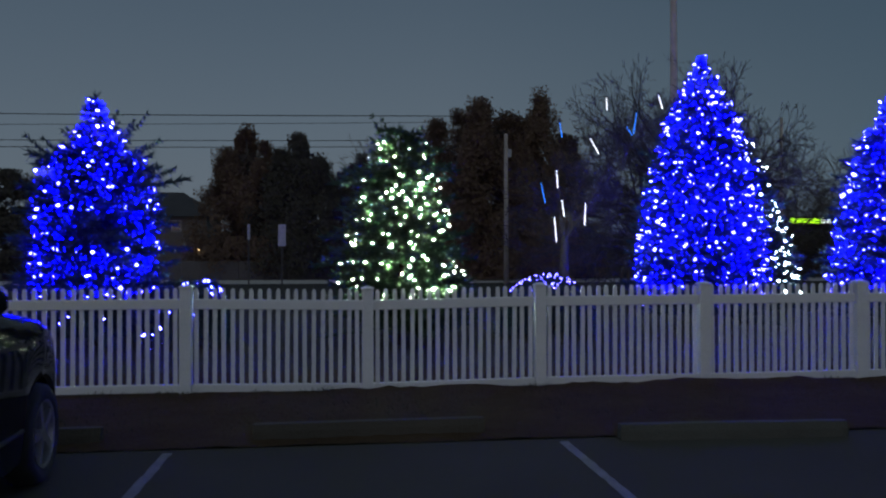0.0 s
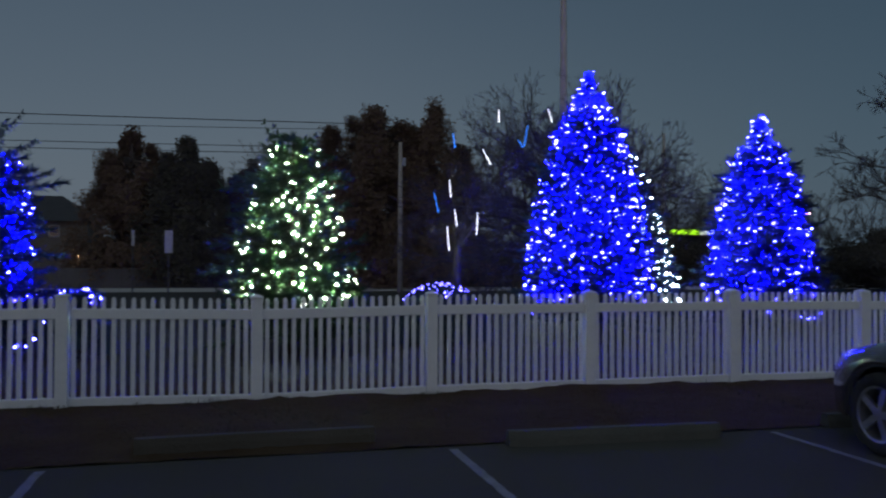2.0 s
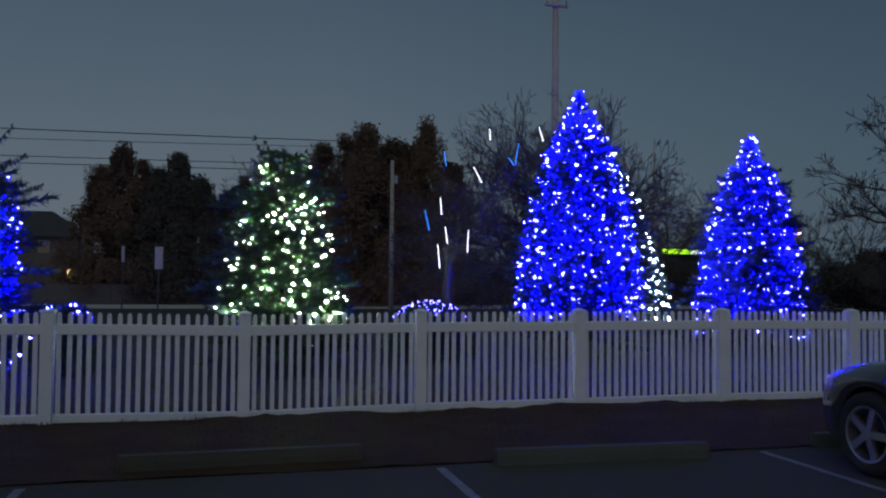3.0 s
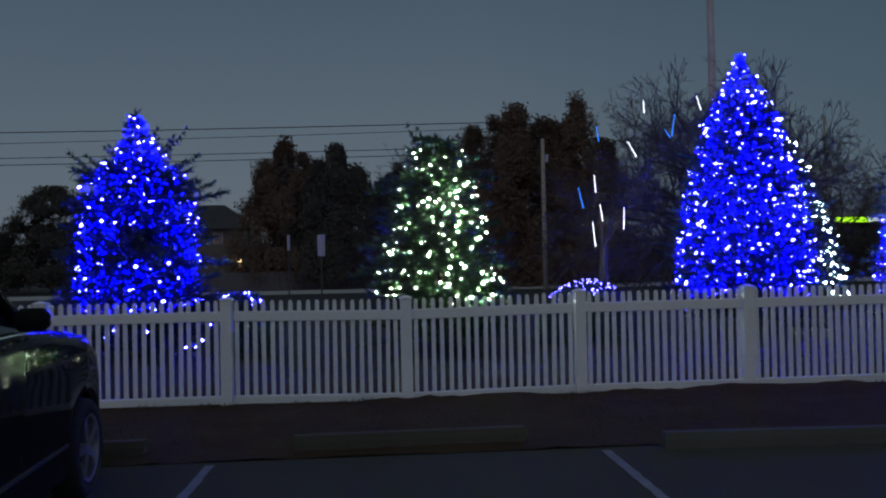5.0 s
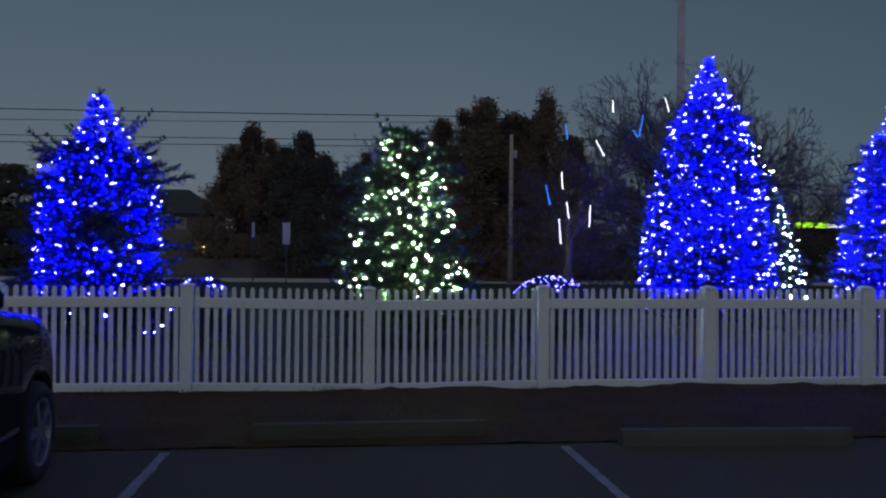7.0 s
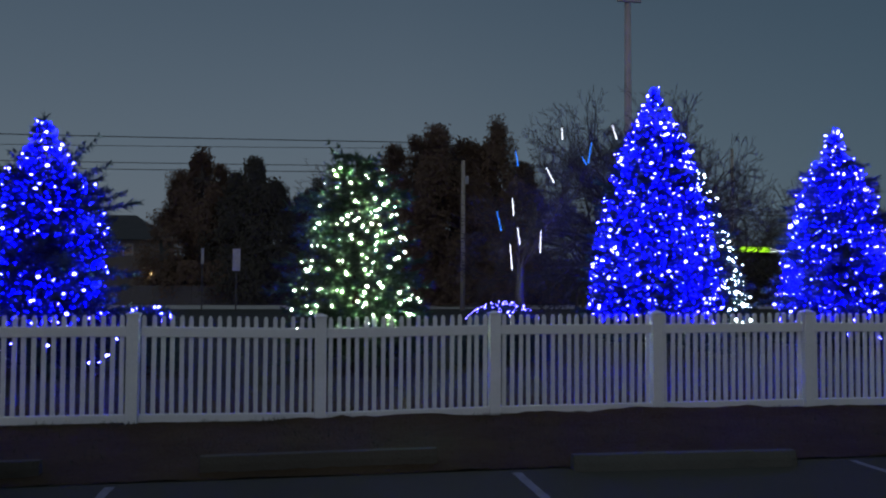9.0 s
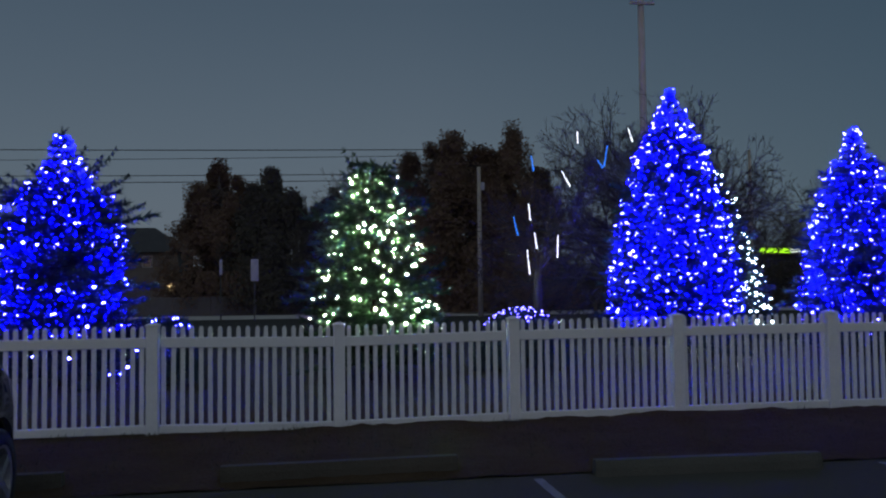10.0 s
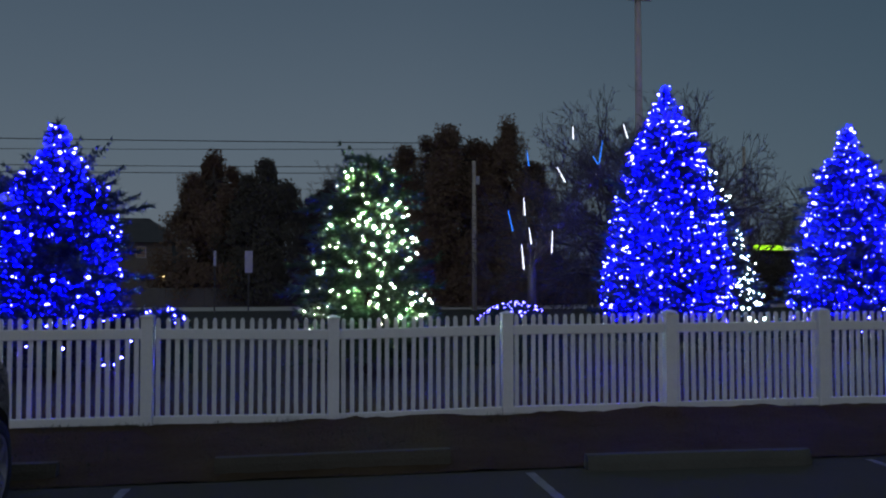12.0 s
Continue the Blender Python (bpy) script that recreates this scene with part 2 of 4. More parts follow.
def conifer_crown(rg, h, prof_z, prof_r, step=0.15, ragged=0.18, gap=0.185, spray=9, twig=0.17, boughs=()):
    """Whorls of boughs with feathery twigs, after a profile of height against radius. boughs: (foot height, angle in degrees, reach, tip height) of longer ones."""
    b, w, le, wi = [], [], [], []
    z = prof_z[0]
    while z < h - 0.08:
        r = float(np.interp(z, prof_z, prof_r))
        n = max(5, int(2 * math.pi * r / gap))
        for az in rg.uniform(0, 2 * math.pi, n):
            reach = r * max(0.45, rg.normal(1.0, ragged)) + 0.02
            zb = z + rg.uniform(-0.5, 0.5) * step
            k = max(3, int(reach / 0.085))
            s = np.linspace(0.22, 1.0, k)
            out = np.array([math.cos(az), math.sin(az), 0])
            side = np.array([-out[1], out[0], 0])
            lift = rg.uniform(0.05, 0.3)
            p = out * (reach * s)[:, None] + np.array([0, 0, 1]) * (zb + reach * (-0.22 * s + lift * s**2))[:, None]
            p = np.repeat(p, spray, 0)
            m = len(p)
            sw = rg.uniform(-1, 1, m)[:, None]
            d = out * rg.uniform(0.35, 1.0, m)[:, None] + side * sw + np.array([0, 0, 1]) * rg.normal(0.08, 0.32, m)[:, None]
            b.append(p), w.append(d)
            le.append(twig * min(1.0, 0.35 + 1.4 * r) * rg.uniform(0.6, 1.25, m)), wi.append(rg.uniform(0.022, 0.05, m))
        z += step * rg.uniform(0.8, 1.2)
    for foot, az, reach, tip in boughs:
        for dz, da, far in ((0, 0, 0.95), (0.08, 24, 0.7), (-0.12, -22, 0.75), (-0.25, 6, 0.6)):
            aa = math.radians(az + da)
            out = np.array([math.cos(aa), math.sin(aa), 0])
            side = np.array([-out[1], out[0], 0])
            s = np.repeat(np.linspace(0.3, 1.0, max(6, int(reach * far / 0.07))), 10)
            m = len(s)
            p = out * (reach * far * s)[:, None] + np.array([0, 0, 1]) * (foot + dz + (tip - foot) * s**1.6 * far)[:, None]
            d = out * rg.uniform(0.1, 0.9, m)[:, None] + side * rg.uniform(-0.9, 0.9, m)[:, None] + np.array([0, 0, 1]) * rg.normal(0.2, 0.6, m)[:, None]
            b.append(p), w.append(d)
            le.append((0.19 - 0.09 * s) * rg.uniform(0.6, 1.2, m)), wi.append(rg.uniform(0.018, 0.035, m))
    # leader
    m = 40
    zt = rg.uniform(h - 0.35, h - 0.05, m)
    b.append(np.stack([0 * zt, 0 * zt, zt], -1))
    w.append(np.stack([rg.normal(0, 0.5, m), rg.normal(0, 0.5, m), rg.uniform(0.5, 1, m)], -1))
    le.append(rg.uniform(0.08, 0.2, m)), wi.append(np.full(m, 0.02))
    return spikes(np.concatenate(b), np.concatenate(w), np.concatenate(le), np.concatenate(wi))


def conifer(name, label, at, h, prof_z, prof_r, seed, needles, group="", turn=0, **kw):
    rg = np.random.default_rng(seed)
    t = thing(name, label, "tree", at, group, turn=turn)
    part("trunk", rod_me("trunk", (0, 0, -0.05), (0, 0, h * 0.96), 0.085, 0.012, BARK, 8), t)
    v, f = conifer_crown(rg, h, prof_z, prof_r, **kw)
    part("crown", mesh_of("crown", v, f, needles), t)
    return t


def light_string(label, at, z0, z1, prof_z, prof_r, seed, led, spacing=0.15, pitch=0.28, size=0.022, loose=0.06, holes=()):
    """A string of bulbs wound up a tree: its wire, and the bulbs on it. holes: (angle, z, half angle, half height) left bare."""
    rg = np.random.default_rng(seed)
    z, a, pts = z0, rg.uniform(0, 6.28), []
    while z < z1:
        r = max(0.03, float(np.interp(z, prof_z, prof_r)))
        zz = z + rg.normal(0, loose)
        rr = r * rg.uniform(0.9, 1.08) + 0.03
        pts.append((rr * math.cos(a), rr * math.sin(a), max(0.06, zz)))
        step = spacing * rg.choice([0.25, 0.35, 0.6, 1.0, 1.4, 2.3])
        a += step / max(r, 0.12)
        z += pitch * step / (2 * math.pi * max(r, 0.12))
    pts = np.array(pts)
    t = thing("light_string", label, "string lights", at, "strings of lights on the trees")
    v, f = tubes(pts[:-1], pts[1:], np.full(len(pts) - 1, 0.003), np.full(len(pts) - 1, 0.003), 3)
    part("wire", mesh_of("wire", v, f, WIRE), t)
    keep = np.ones(len(pts), bool)
    ang = np.arctan2(pts[:, 1], pts[:, 0])
    for ha, hz, da, dz in holes:
        off = np.abs((ang - ha + math.pi) % (2 * math.pi) - math.pi)
        keep &= ~((off < da) & (np.abs(pts[:, 2] - hz) < dz))
    pts = pts[keep]
    v, f = beads(pts, size * rg.choice([0.55, 0.7, 0.9, 1.1, 1.4, 1.9], len(pts)), 0.75)
    part("bulb_strand", mesh_of("bulb_strand", v, f, led), t, kind="stuff")
    return t


# ---- broadleaf and bare trees ----


def grow(rg, p, d, length, r, depth, out, spread=0.5, rise=0.12, shrink=0.72):
    """Branching segments into out: (p0, p1, r0, r1)."""
    n = 3 if depth > 2 else 2
    q = np.asarray(p, float)
    for _ in range(n):
        d = unit(d + rg.normal(0, 0.13, 3) + np.array([0, 0, rise * 0.4]))
        e = q + d * length / n
        out.append((q, e, r, r * 0.88))
        q, r = e, r * 0.88
        if depth > 0 and rg.random() < 0.65:
            s = unit(d + rg.normal(0, spread, 3) + np.array([0, 0, rise]))
            grow(rg, q, s, length * shrink * rg.uniform(0.6, 1.0), r * 0.58, depth - 1, out, spread, rise, shrink)
    if depth > 0:
        for _ in range(2):
            s = unit(d + rg.normal(0, spread, 3) + np.array([0, 0, rise]))
            grow(rg, q, s, length * shrink * rg.uniform(0.75, 1.1), r * 0.7, depth - 1, out, spread, rise, shrink)


def limbs_mesh(name, segs, material, sides=4, least=0.006):
    p0, p1, r0, r1 = (np.array(c) for c in zip(*segs))
    v, f = tubes(p0, p1, np.maximum(r0, least), np.maximum(r1, least * 0.8), sides)
    return mesh_of(name, v, f, material)


def bare_tree(label, at, limbs, trunk, seed, depth=4, spread=0.5, rise=0.12, least=0.008, category="tree", group="", dense=1):
    """trunk: (height, radius, lean x, lean y). limbs: (start share of the trunk, direction, length)."""
    rg = np.random.default_rng(seed)
    h, r, lx, ly = trunk
    t = thing("bare_tree", label, category, at, group)
    top = np.array([lx, ly, h])
    stem = [(top * (k / 5) - np.array([0, 0, 0.06 if k == 0 else 0]), top * ((k + 1) / 5), r * (1.25 if k == 0 else 1 - 0.09 * k), r * (1 - 0.09 * (k + 1))) for k in range(5)]
    part("trunk", limbs_mesh("trunk", stem, BARK, 9), t)
    segs = []
    for share, d, length in limbs:
        for k in range(dense):
            way = np.array(d, float) + (rg.normal(0, 0.28, 3) if k else 0)
            grow(rg, top * share * (1 - 0.05 * k), unit(way), length * (1 - 0.12 * k), r * (0.55 - 0.12 * k), depth, segs, spread, rise)
    part("crown", limbs_mesh("crown", segs, TWIG, 4, least), t)
    return t


def leafy_tree(name, label, at, h, w, seed, leaf, shape="round", low=0.08, leaves=34000, size=0.19, group="", clumps=130, leaders=3):
    """A far tree: trunk, limbs and a crown of small leaf clumps gathered round the limb ends."""
    rg = np.random.default_rng(seed)
    t = thing(name, label, "tree", at, group)
    part("trunk", rod_me("trunk", (0, 0, -0.05), (0, 0, h * 0.8), 0.22, 0.04, BARK, 9), t)
    zc = rg.uniform(low, 1, clumps) ** 0.85
    if shape == "cone":
        rad = (1 - zc) ** 0.8 * 0.5 * w + 0.15
    elif shape == "flame":
        rad = np.sin(np.clip(zc * 0.86 + 0.14, 0, 1) * math.pi) ** 0.7 * 0.5 * w
    elif shape == "plumes":
        rad = (1 - zc) ** 0.75 * (0.34 if leaders > 4 else 0.46) * w + 0.1
    else:
        rad = np.sqrt(np.clip(1 - (np.clip(zc - 0.42, -0.42, 1) / 0.60) ** 2, 0.02, 1)) * 0.5 * w
    az = rg.uniform(0, 2 * math.pi, clumps)
    rr = rad * np.sqrt(rg.uniform(0.15, 1, clumps)) * (rg.uniform(0.72, 1.2, clumps) + 0.16 * np.sin(3 * az + seed) * np.sin(9 * zc + seed))
    c = np.stack([rr * np.cos(az), rr * np.sin(az), zc * h * 0.97], -1)
    if shape == "plumes":
        # several leaders of uneven height side by side
        n = leaders
        lead = np.stack([np.linspace(-1, 1, n) * (0.3 if n > 4 else 0.2) * w + rg.normal(0, 0.03 * w, n), rg.uniform(-0.2, 0.2, n) * w], -1)
        tall = (1 - (0.75 if n < 5 else 0.4) * np.abs(lead[:, 0]) / w) * rg.uniform(0.93, 1.0, n)
        k = rg.integers(0, n, clumps)
        c[:, :2] += lead[k]
        c[:, 2] *= tall[k] * rg.uniform(0.97, 1.02, clumps)
    start = np.stack([0 * zc, 0 * zc, np.clip(zc * h - rr * 0.6, 0.3, h * 0.78)], -1)
    v, f = tubes(start, c, np.full(clumps, 0.045), np.full(clumps, 0.012), 4)
    part("branchwork", mesh_of("branchwork", v, f, BARK), t)
    i = rg.integers(0, clumps, leaves)
    sd = (0.08 * w * (1.1 - 0.5 * zc) * rg.choice([0.55, 0.75, 0.95] if shape == "plumes" else [0.5, 0.7, 0.9, 1.1], clumps))[i][:, None]
    p = c[i] + np.clip(rg.normal(0, 1, (leaves, 3)), -1.7, 1.7) * sd * np.array([1, 1, 0.85 if shape == "round" else 1.25])
    p[:, 2] = np.maximum(p[:, 2], 0.15)
    out = p * np.array([1, 1, 0]) + np.array([0, 0, 0.12 * w])
    face = unit(unit(out) + rg.normal(0, 0.45, (leaves, 3)))
    d, s = unit(np.cross(face, rg.normal(0, 1, (leaves, 3)))), size * rg.uniform(0.5, 1.3, leaves)[:, None]
    u, w2 = np.cross(face, d), face
    q = np.stack([p - d * s * 0.5, p + u * s * 0.34 + w2 * s * 0.1, p + d * s * 0.5, p - u * s * 0.34 + w2 * s * 0.1], 1)
    f = np.arange(leaves)[:, None] * 4
    tri = np.concatenate([f + np.array([[0, 1, 2]]), f + np.array([[0, 2, 3]])])
    part("crown", mesh_of("crown", q.reshape(-1, 3), tri, leaf), t)
    return t


# ---- the ground ----
FENCE_Y, BAY = 8.93, 1.98


def sheet(name, x0, x1, y0, y1, z, nx, ny, material, label, category, rough=0.0, seed=3):
    rg = np.random.default_rng(seed)
    xs, ys = np.linspace(x0, x1, nx + 1), np.linspace(y0, y1, ny + 1)
    g = np.stack(np.meshgrid(xs, ys), -1).reshape(-1, 2)
    v = np.concatenate([g, z + rough * rg.normal(0, 1, (len(g), 1))], 1)
    i = (np.arange(ny)[:, None] * (nx + 1) + np.arange(nx)[None]).reshape(-1, 1)
    f = i + np.array([[0, 1, nx + 2, nx + 1]])
    return thing(name, label, category, kind="structure", me=mesh_of(name, v, f, material))


sheet("ground", -1500, 1500, -1500, 1500, -0.03, 40, 40, TURF, "dark winter lawn running out to the horizon", "ground")
sheet("pavement", -40, 60, -40, 6.32, 0.0, 10, 10, ASPHALT, "dark grey asphalt of the car park", "pavement")
verge = sheet("verge", -40, 60, 6.27, 10.6, 0.012, 800, 36, MULCH, "dark brown mulch strip banked up along the fence", "ground", 0.005)
rg = np.random.default_rng(17)
for p in verge.data.vertices:
    lump = 0.5 + 0.28 * math.sin(p.co.x * 1.7 + 1.1 * math.sin(p.co.x * 0.6)) + 0.22 * math.sin(p.co.x * 4.9 + 2.0)
    p.co.z += float(np.interp(p.co.x, [-1, 0.5, 3, 9], [0.15, 0.7, 1.0, 0.6])) * (0.065 * lump + rg.uniform(0, 0.02)) * math.exp(-((p.co.y - FENCE_Y + 0.12) / 0.32) ** 2)
sheet("road", -200, 200, 45.6, 53, 0.0, 20, 2, ROADWAY, "pale concrete road beyond the lawn", "road")
for x in (-7.73, -4.675, -1.62, 1.495, 4.515, 7.6, 10.65):
    bm = bmesh.new()
    rg = np.random.default_rng(int(x * 10) + 99)
    n = 46
    ys = np.linspace(1.0, 6.16, n + 1)
    for k in range(n):
        e0, e1 = rg.uniform(-0.006, 0.006, 2)
        bm.faces.new([bm.verts.new(p) for p in ((x - 0.038 + e0, ys[k], 0.004), (x + 0.038 + e1, ys[k], 0.004), (x + 0.038 + e1, ys[k + 1], 0.004), (x - 0.038 + e0, ys[k + 1], 0.004))])
    thing("parking_line", "worn white painted line between parking bays", "road marking", group="parking lines", me=mesh_bm("parking_line", bm, LINE))


def wheel_stop(material):
    bm = bmesh.new()
    prof = [(-0.085, 0), (0.085, 0), (0.07, 0.07), (0.045, 0.125), (-0.045, 0.125), (-0.07, 0.07)]
    ends = [[bm.verts.new((x, y * k, z)) for y, z in prof] for x, k in ((-0.97, 0.75), (-0.91, 1.0), (-0.3, 1.0), (0.35, 1.0), (0.91, 1.0), (0.97, 0.75))]
    for a, b in zip(ends, ends[1:]):
        for k in range(6):
            bm.faces.new((a[k], a[(k + 1) % 6], b[(k + 1) % 6], b[k]))
    bm.faces.new(ends[0]), bm.faces.new(ends[-1])
    return mesh_bm("wheel_stop", bm, material)


stop_me, stained_me = wheel_stop(CONCRETE), wheel_stop(STAINED)
for x, y, a in ((-3.2, 6.62, 0.5), (-0.05, 6.62, 1.5), (2.95, 6.16, -2.5), (6.12, 6.28, 1.0), (9.1, 6.3, 0)):
    old = y > 6.5
    thing("wheel_stop", "soil-stained dark concrete wheel stop in the mulch" if old else "weathered grey concrete wheel stop on the asphalt", "wheel stop", (x, y, 0.0), "wheel stops", turn=a, me=stained_me if old else stop_me)

# tufts along the fence and ragged grass on the verge
rg = np.random.default_rng(11)
n = 9000
x = rg.uniform(-9, 15, n)
y = np.where(rg.random(n) < 0.55, FENCE_Y + rg.normal(-0.08, 0.1, n), rg.uniform(6.9, 10.4, n))
clump = 0.5 + 0.5 * np.sin(x * 2.1 + 1.3 * np.sin(x * 0.7)) * np.sin(x * 5.3 + 0.6)
length = rg.uniform(0.03, 0.075, n) * (0.5 + clump)
v, f = spikes(np.stack([x, y, np.zeros(n)], -1), np.stack([rg.normal(0, 0.5, n), rg.normal(0, 0.5, n), np.ones(n)], -1), length, np.full(n, 0.012))
thing("grass", "ragged dry grass tufts along the fence foot", "grass", kind="stuff", me=mesh_of("grass", v, f, BLADE))
n = 9000
v, f = spikes(np.stack([rg.uniform(-14, 24, n), rg.uniform(10.4, 24, n), np.full(n, -0.03)], -1), np.stack([rg.normal(0, 0.5, n), rg.normal(0, 0.5, n), np.ones(n)], -1), rg.uniform(0.05, 0.12, n), np.full(n, 0.025))
thing("grass", "short winter lawn behind the fence", "grass", kind="stuff", me=mesh_of("lawn_grass", v, f, BLADE))

# ---- the picket fence ----
fence = thing("picket_fence", "white vinyl picket fence with square capped posts", "fence", (0, FENCE_Y, 0))
post_me = box_me("post", -0.0635, 0.0635, -0.0635, 0.0635, -0.1, 1.165, VINYL, 0.006)
bm = box(bmesh.new(), -0.072, 0.072, -0.072, 0.072, 1.165, 1.185, 0.004)
bmesh.ops.create_cone(bm, cap_ends=True, segments=4, radius1=0.095, radius2=0.02, depth=0.022, matrix=Matrix.Translation((0, 0, 1.196)) @ Matrix.Rotation(math.pi / 4, 4, "Z"))
cap_me = mesh_bm("cap", bm, VINYL)
span = BAY - 0.127
rail_top = box_me("rail", -span / 2, span / 2, -0.026, 0.026, 0.935, 1.045, VINYL, 0.005)
rail_low = box_me("rail", -span / 2, span / 2, -0.026, 0.026, 0.025, 0.115, VINYL, 0.005)
bm = bmesh.new()
for s in (-1, 1):
    ring = [bm.verts.new(p) for p in ((-0.0225, s * 0.012, 0.03), (0.0225, s * 0.012, 0.03), (0.0225, s * 0.012, 1.135), (0.011, s * 0.012, 1.165), (-0.011, s * 0.012, 1.165), (-0.0225, s * 0.012, 1.135))]
    bm.faces.new(ring)
bm.verts.ensure_lookup_table()
for k in range(6):
    bm.faces.new((bm.verts[k], bm.verts[(k + 1) % 6], bm.verts[6 + (k + 1) % 6], bm.verts[6 + k]))
picket_me = mesh_bm("picket", bm, VINYL)
PICKETS = 19
rg = np.random.default_rng(5)
DIP = {0: -0.03, 2: 0.004, 3: 0.012}
for i in range(-4, 8):
    z = DIP.get(i, 0.0)
    p = part("post", post_me, fence, at=(i * BAY, 0, z))
    part("cap", cap_me, p)
    if i == 7:
        break
    zm = (z + DIP.get(i + 1, 0.0)) / 2
    slope = math.degrees(math.atan2(DIP.get(i + 1, 0.0) - z, BAY))
    for me in (rail_top, rail_low):
        part("rail", me, fence, at=pose((i + 0.5) * BAY, 0, zm, 0, -slope, 0))
    for k in range(PICKETS):
        u = (k + 0.5) / PICKETS
        xo = -span / 2 + span * u
        part("picket", picket_me, fence, at=pose((i + 0.5) * BAY + xo, 0, z + (DIP.get(i + 1, 0.0) - z) * u + rg.normal(0, 0.003), 0, rg.normal(0, 0.25), 0))

# ---- lit trees behind the fence ----


def lit_conifer(name, tree_label, string_label, at, h, Z, R, seed, needles, led, needle_glow, z0, z1, spacing, pitch, size, loose=0.06, holes=(), deep=((1.08, 0.38), (0.86, 0.5)), **kw):
    """A conifer with one string wound round its outside and two added through its boughs to make the needles glow.
    deep: (share of the radius, share of the spacing) of those two.
    """
    conifer(name, tree_label, at, h, Z, R, seed, needles, "lit conifers", **kw)
    light_string(string_label, at, z0, z1, Z, [r * 1.08 + 0.05 for r in R], seed + 1, led, spacing, pitch, size, loose, holes)
    # extra strings, added only as fill light and glow for the crown
    for k, (share, close) in enumerate(deep):
        light_string(string_label, at, max(z0 + 0.15, 0.85), z1, Z, [r * share for r in R], seed + 2 + k, needle_glow, spacing * close, pitch * (0.4 + 0.5 * close), 0.009, loose, holes)


Z, R = [0.5, 1.2, 2.6, 3.5, 4.2, 4.8, 5.2, 5.55], [1.1, 1.14, 0.98, 0.78, 0.60, 0.32, 0.12, 0.02]
lit_conifer("spruce", "tall slender spruce glowing under blue string lights", "dense blue lights wound round a tall spruce, two strings added for needle glow", (6.93, 15.5, 0), 5.55, Z, R, 10, NEEDLE, BLUE_LED, BLUE_NEEDLE_GLOW, 0.5, 5.58, 0.165, 0.27, 0.0150, spray=11)
Z, R = [0.5, 1.1, 3.0, 4.0, 4.4], [1.0, 1.0, 0.5, 0.15, 0.04]
lit_conifer("spruce", "spruce with cool white lights behind the tall blue spruce", "string of cool white lights on the spruce behind", (8.74, 17.3, 0), 4.4, Z, R, 30, NEEDLE, COOL_LED, COOL_LED, 0.45, 4.2, 0.17, 0.27, 0.017, deep=((1.0, 1.3), (0.6, 1.6)))
Z, R = [0.25, 1.0, 2.4, 2.95, 3.25, 3.5, 3.8, 4.35], [0.84, 0.88, 0.84, 0.76, 0.52, 0.32, 0.2, 0.04]
lit_conifer("spruce", "ragged blue-lit spruce with bare twigs poking past the lights", "blue string lights with a dark gap on a ragged spruce, two strings added for needle glow", (-4.5, 14.5, 0), 4.35, Z, R, 50, NEEDLE, BLUE_LED, BLUE_NEEDLE_GLOW, 0.2, 4.22, 0.23, 0.36, 0.0172, 0.06, holes=((-1.3, 1.95, 0.42, 0.26),), deep=((1.1, 0.26), (0.86, 0.36)), ragged=0.3, twig=0.2, spray=10,
            boughs=((3.3, 5, 0.88, 4.05), (3.0, -8, 1.15, 3.55), (2.6, 8, 1.36, 3.1), (3.3, 170, 0.6, 3.72), (2.9, 186, 1.16, 3.6), (2.2, 0, 1.2, 2.6), (3.6, 60, 0.5, 4.1)))
Z, R = [0.4, 1.0, 2.0, 3.0, 3.3, 3.8], [0.92, 0.92, 0.74, 0.58, 0.42, 0.22]
lit_conifer("fir", "bushy green fir with warm white lights and untidy top", "warm white lights wound loosely round a bushy fir, two strings added for needle glow", (0.74, 14.0, 0), 3.8, Z, R, 70, NEEDLE_G, WARM_LED, WARM_NEEDLE_GLOW, 0.6, 3.5, 0.24, 0.35, 0.0120, 0.1, deep=((0.92, 0.9), (0.6, 1.0)), ragged=0.3, twig=0.2, spray=10,
            boughs=((3.35, 185, 0.5, 3.95), (3.3, 20, 0.42, 3.8), (2.2, -5, 0.95, 2.55), (1.3, 180, 1.12, 1.45)))
Z, R = [0.3, 1.2, 2.5, 3.6, 4.2, 4.55, 5.2], [1.1, 1.12, 0.9, 0.68, 0.48, 0.2, 0.03]
lit_conifer("spruce", "broad-shouldered spruce covered in blue lights", "blue string lights wound round a broad spruce, two strings added for needle glow", (12.1, 17.0, 0), 5.15, Z, R, 90, NEEDLE, BLUE_LED, BLUE_NEEDLE_GLOW, 0.25, 5.15, 0.19, 0.33, 0.0170, ragged=0.24, twig=0.2, spray=10,
            holes=((-2.0, 2.25, 0.3, 0.12),), boughs=((3.5, -35, 0.95, 3.8), (4.0, -35, 0.7, 4.3), (3.9, 205, 0.6, 4.2)))


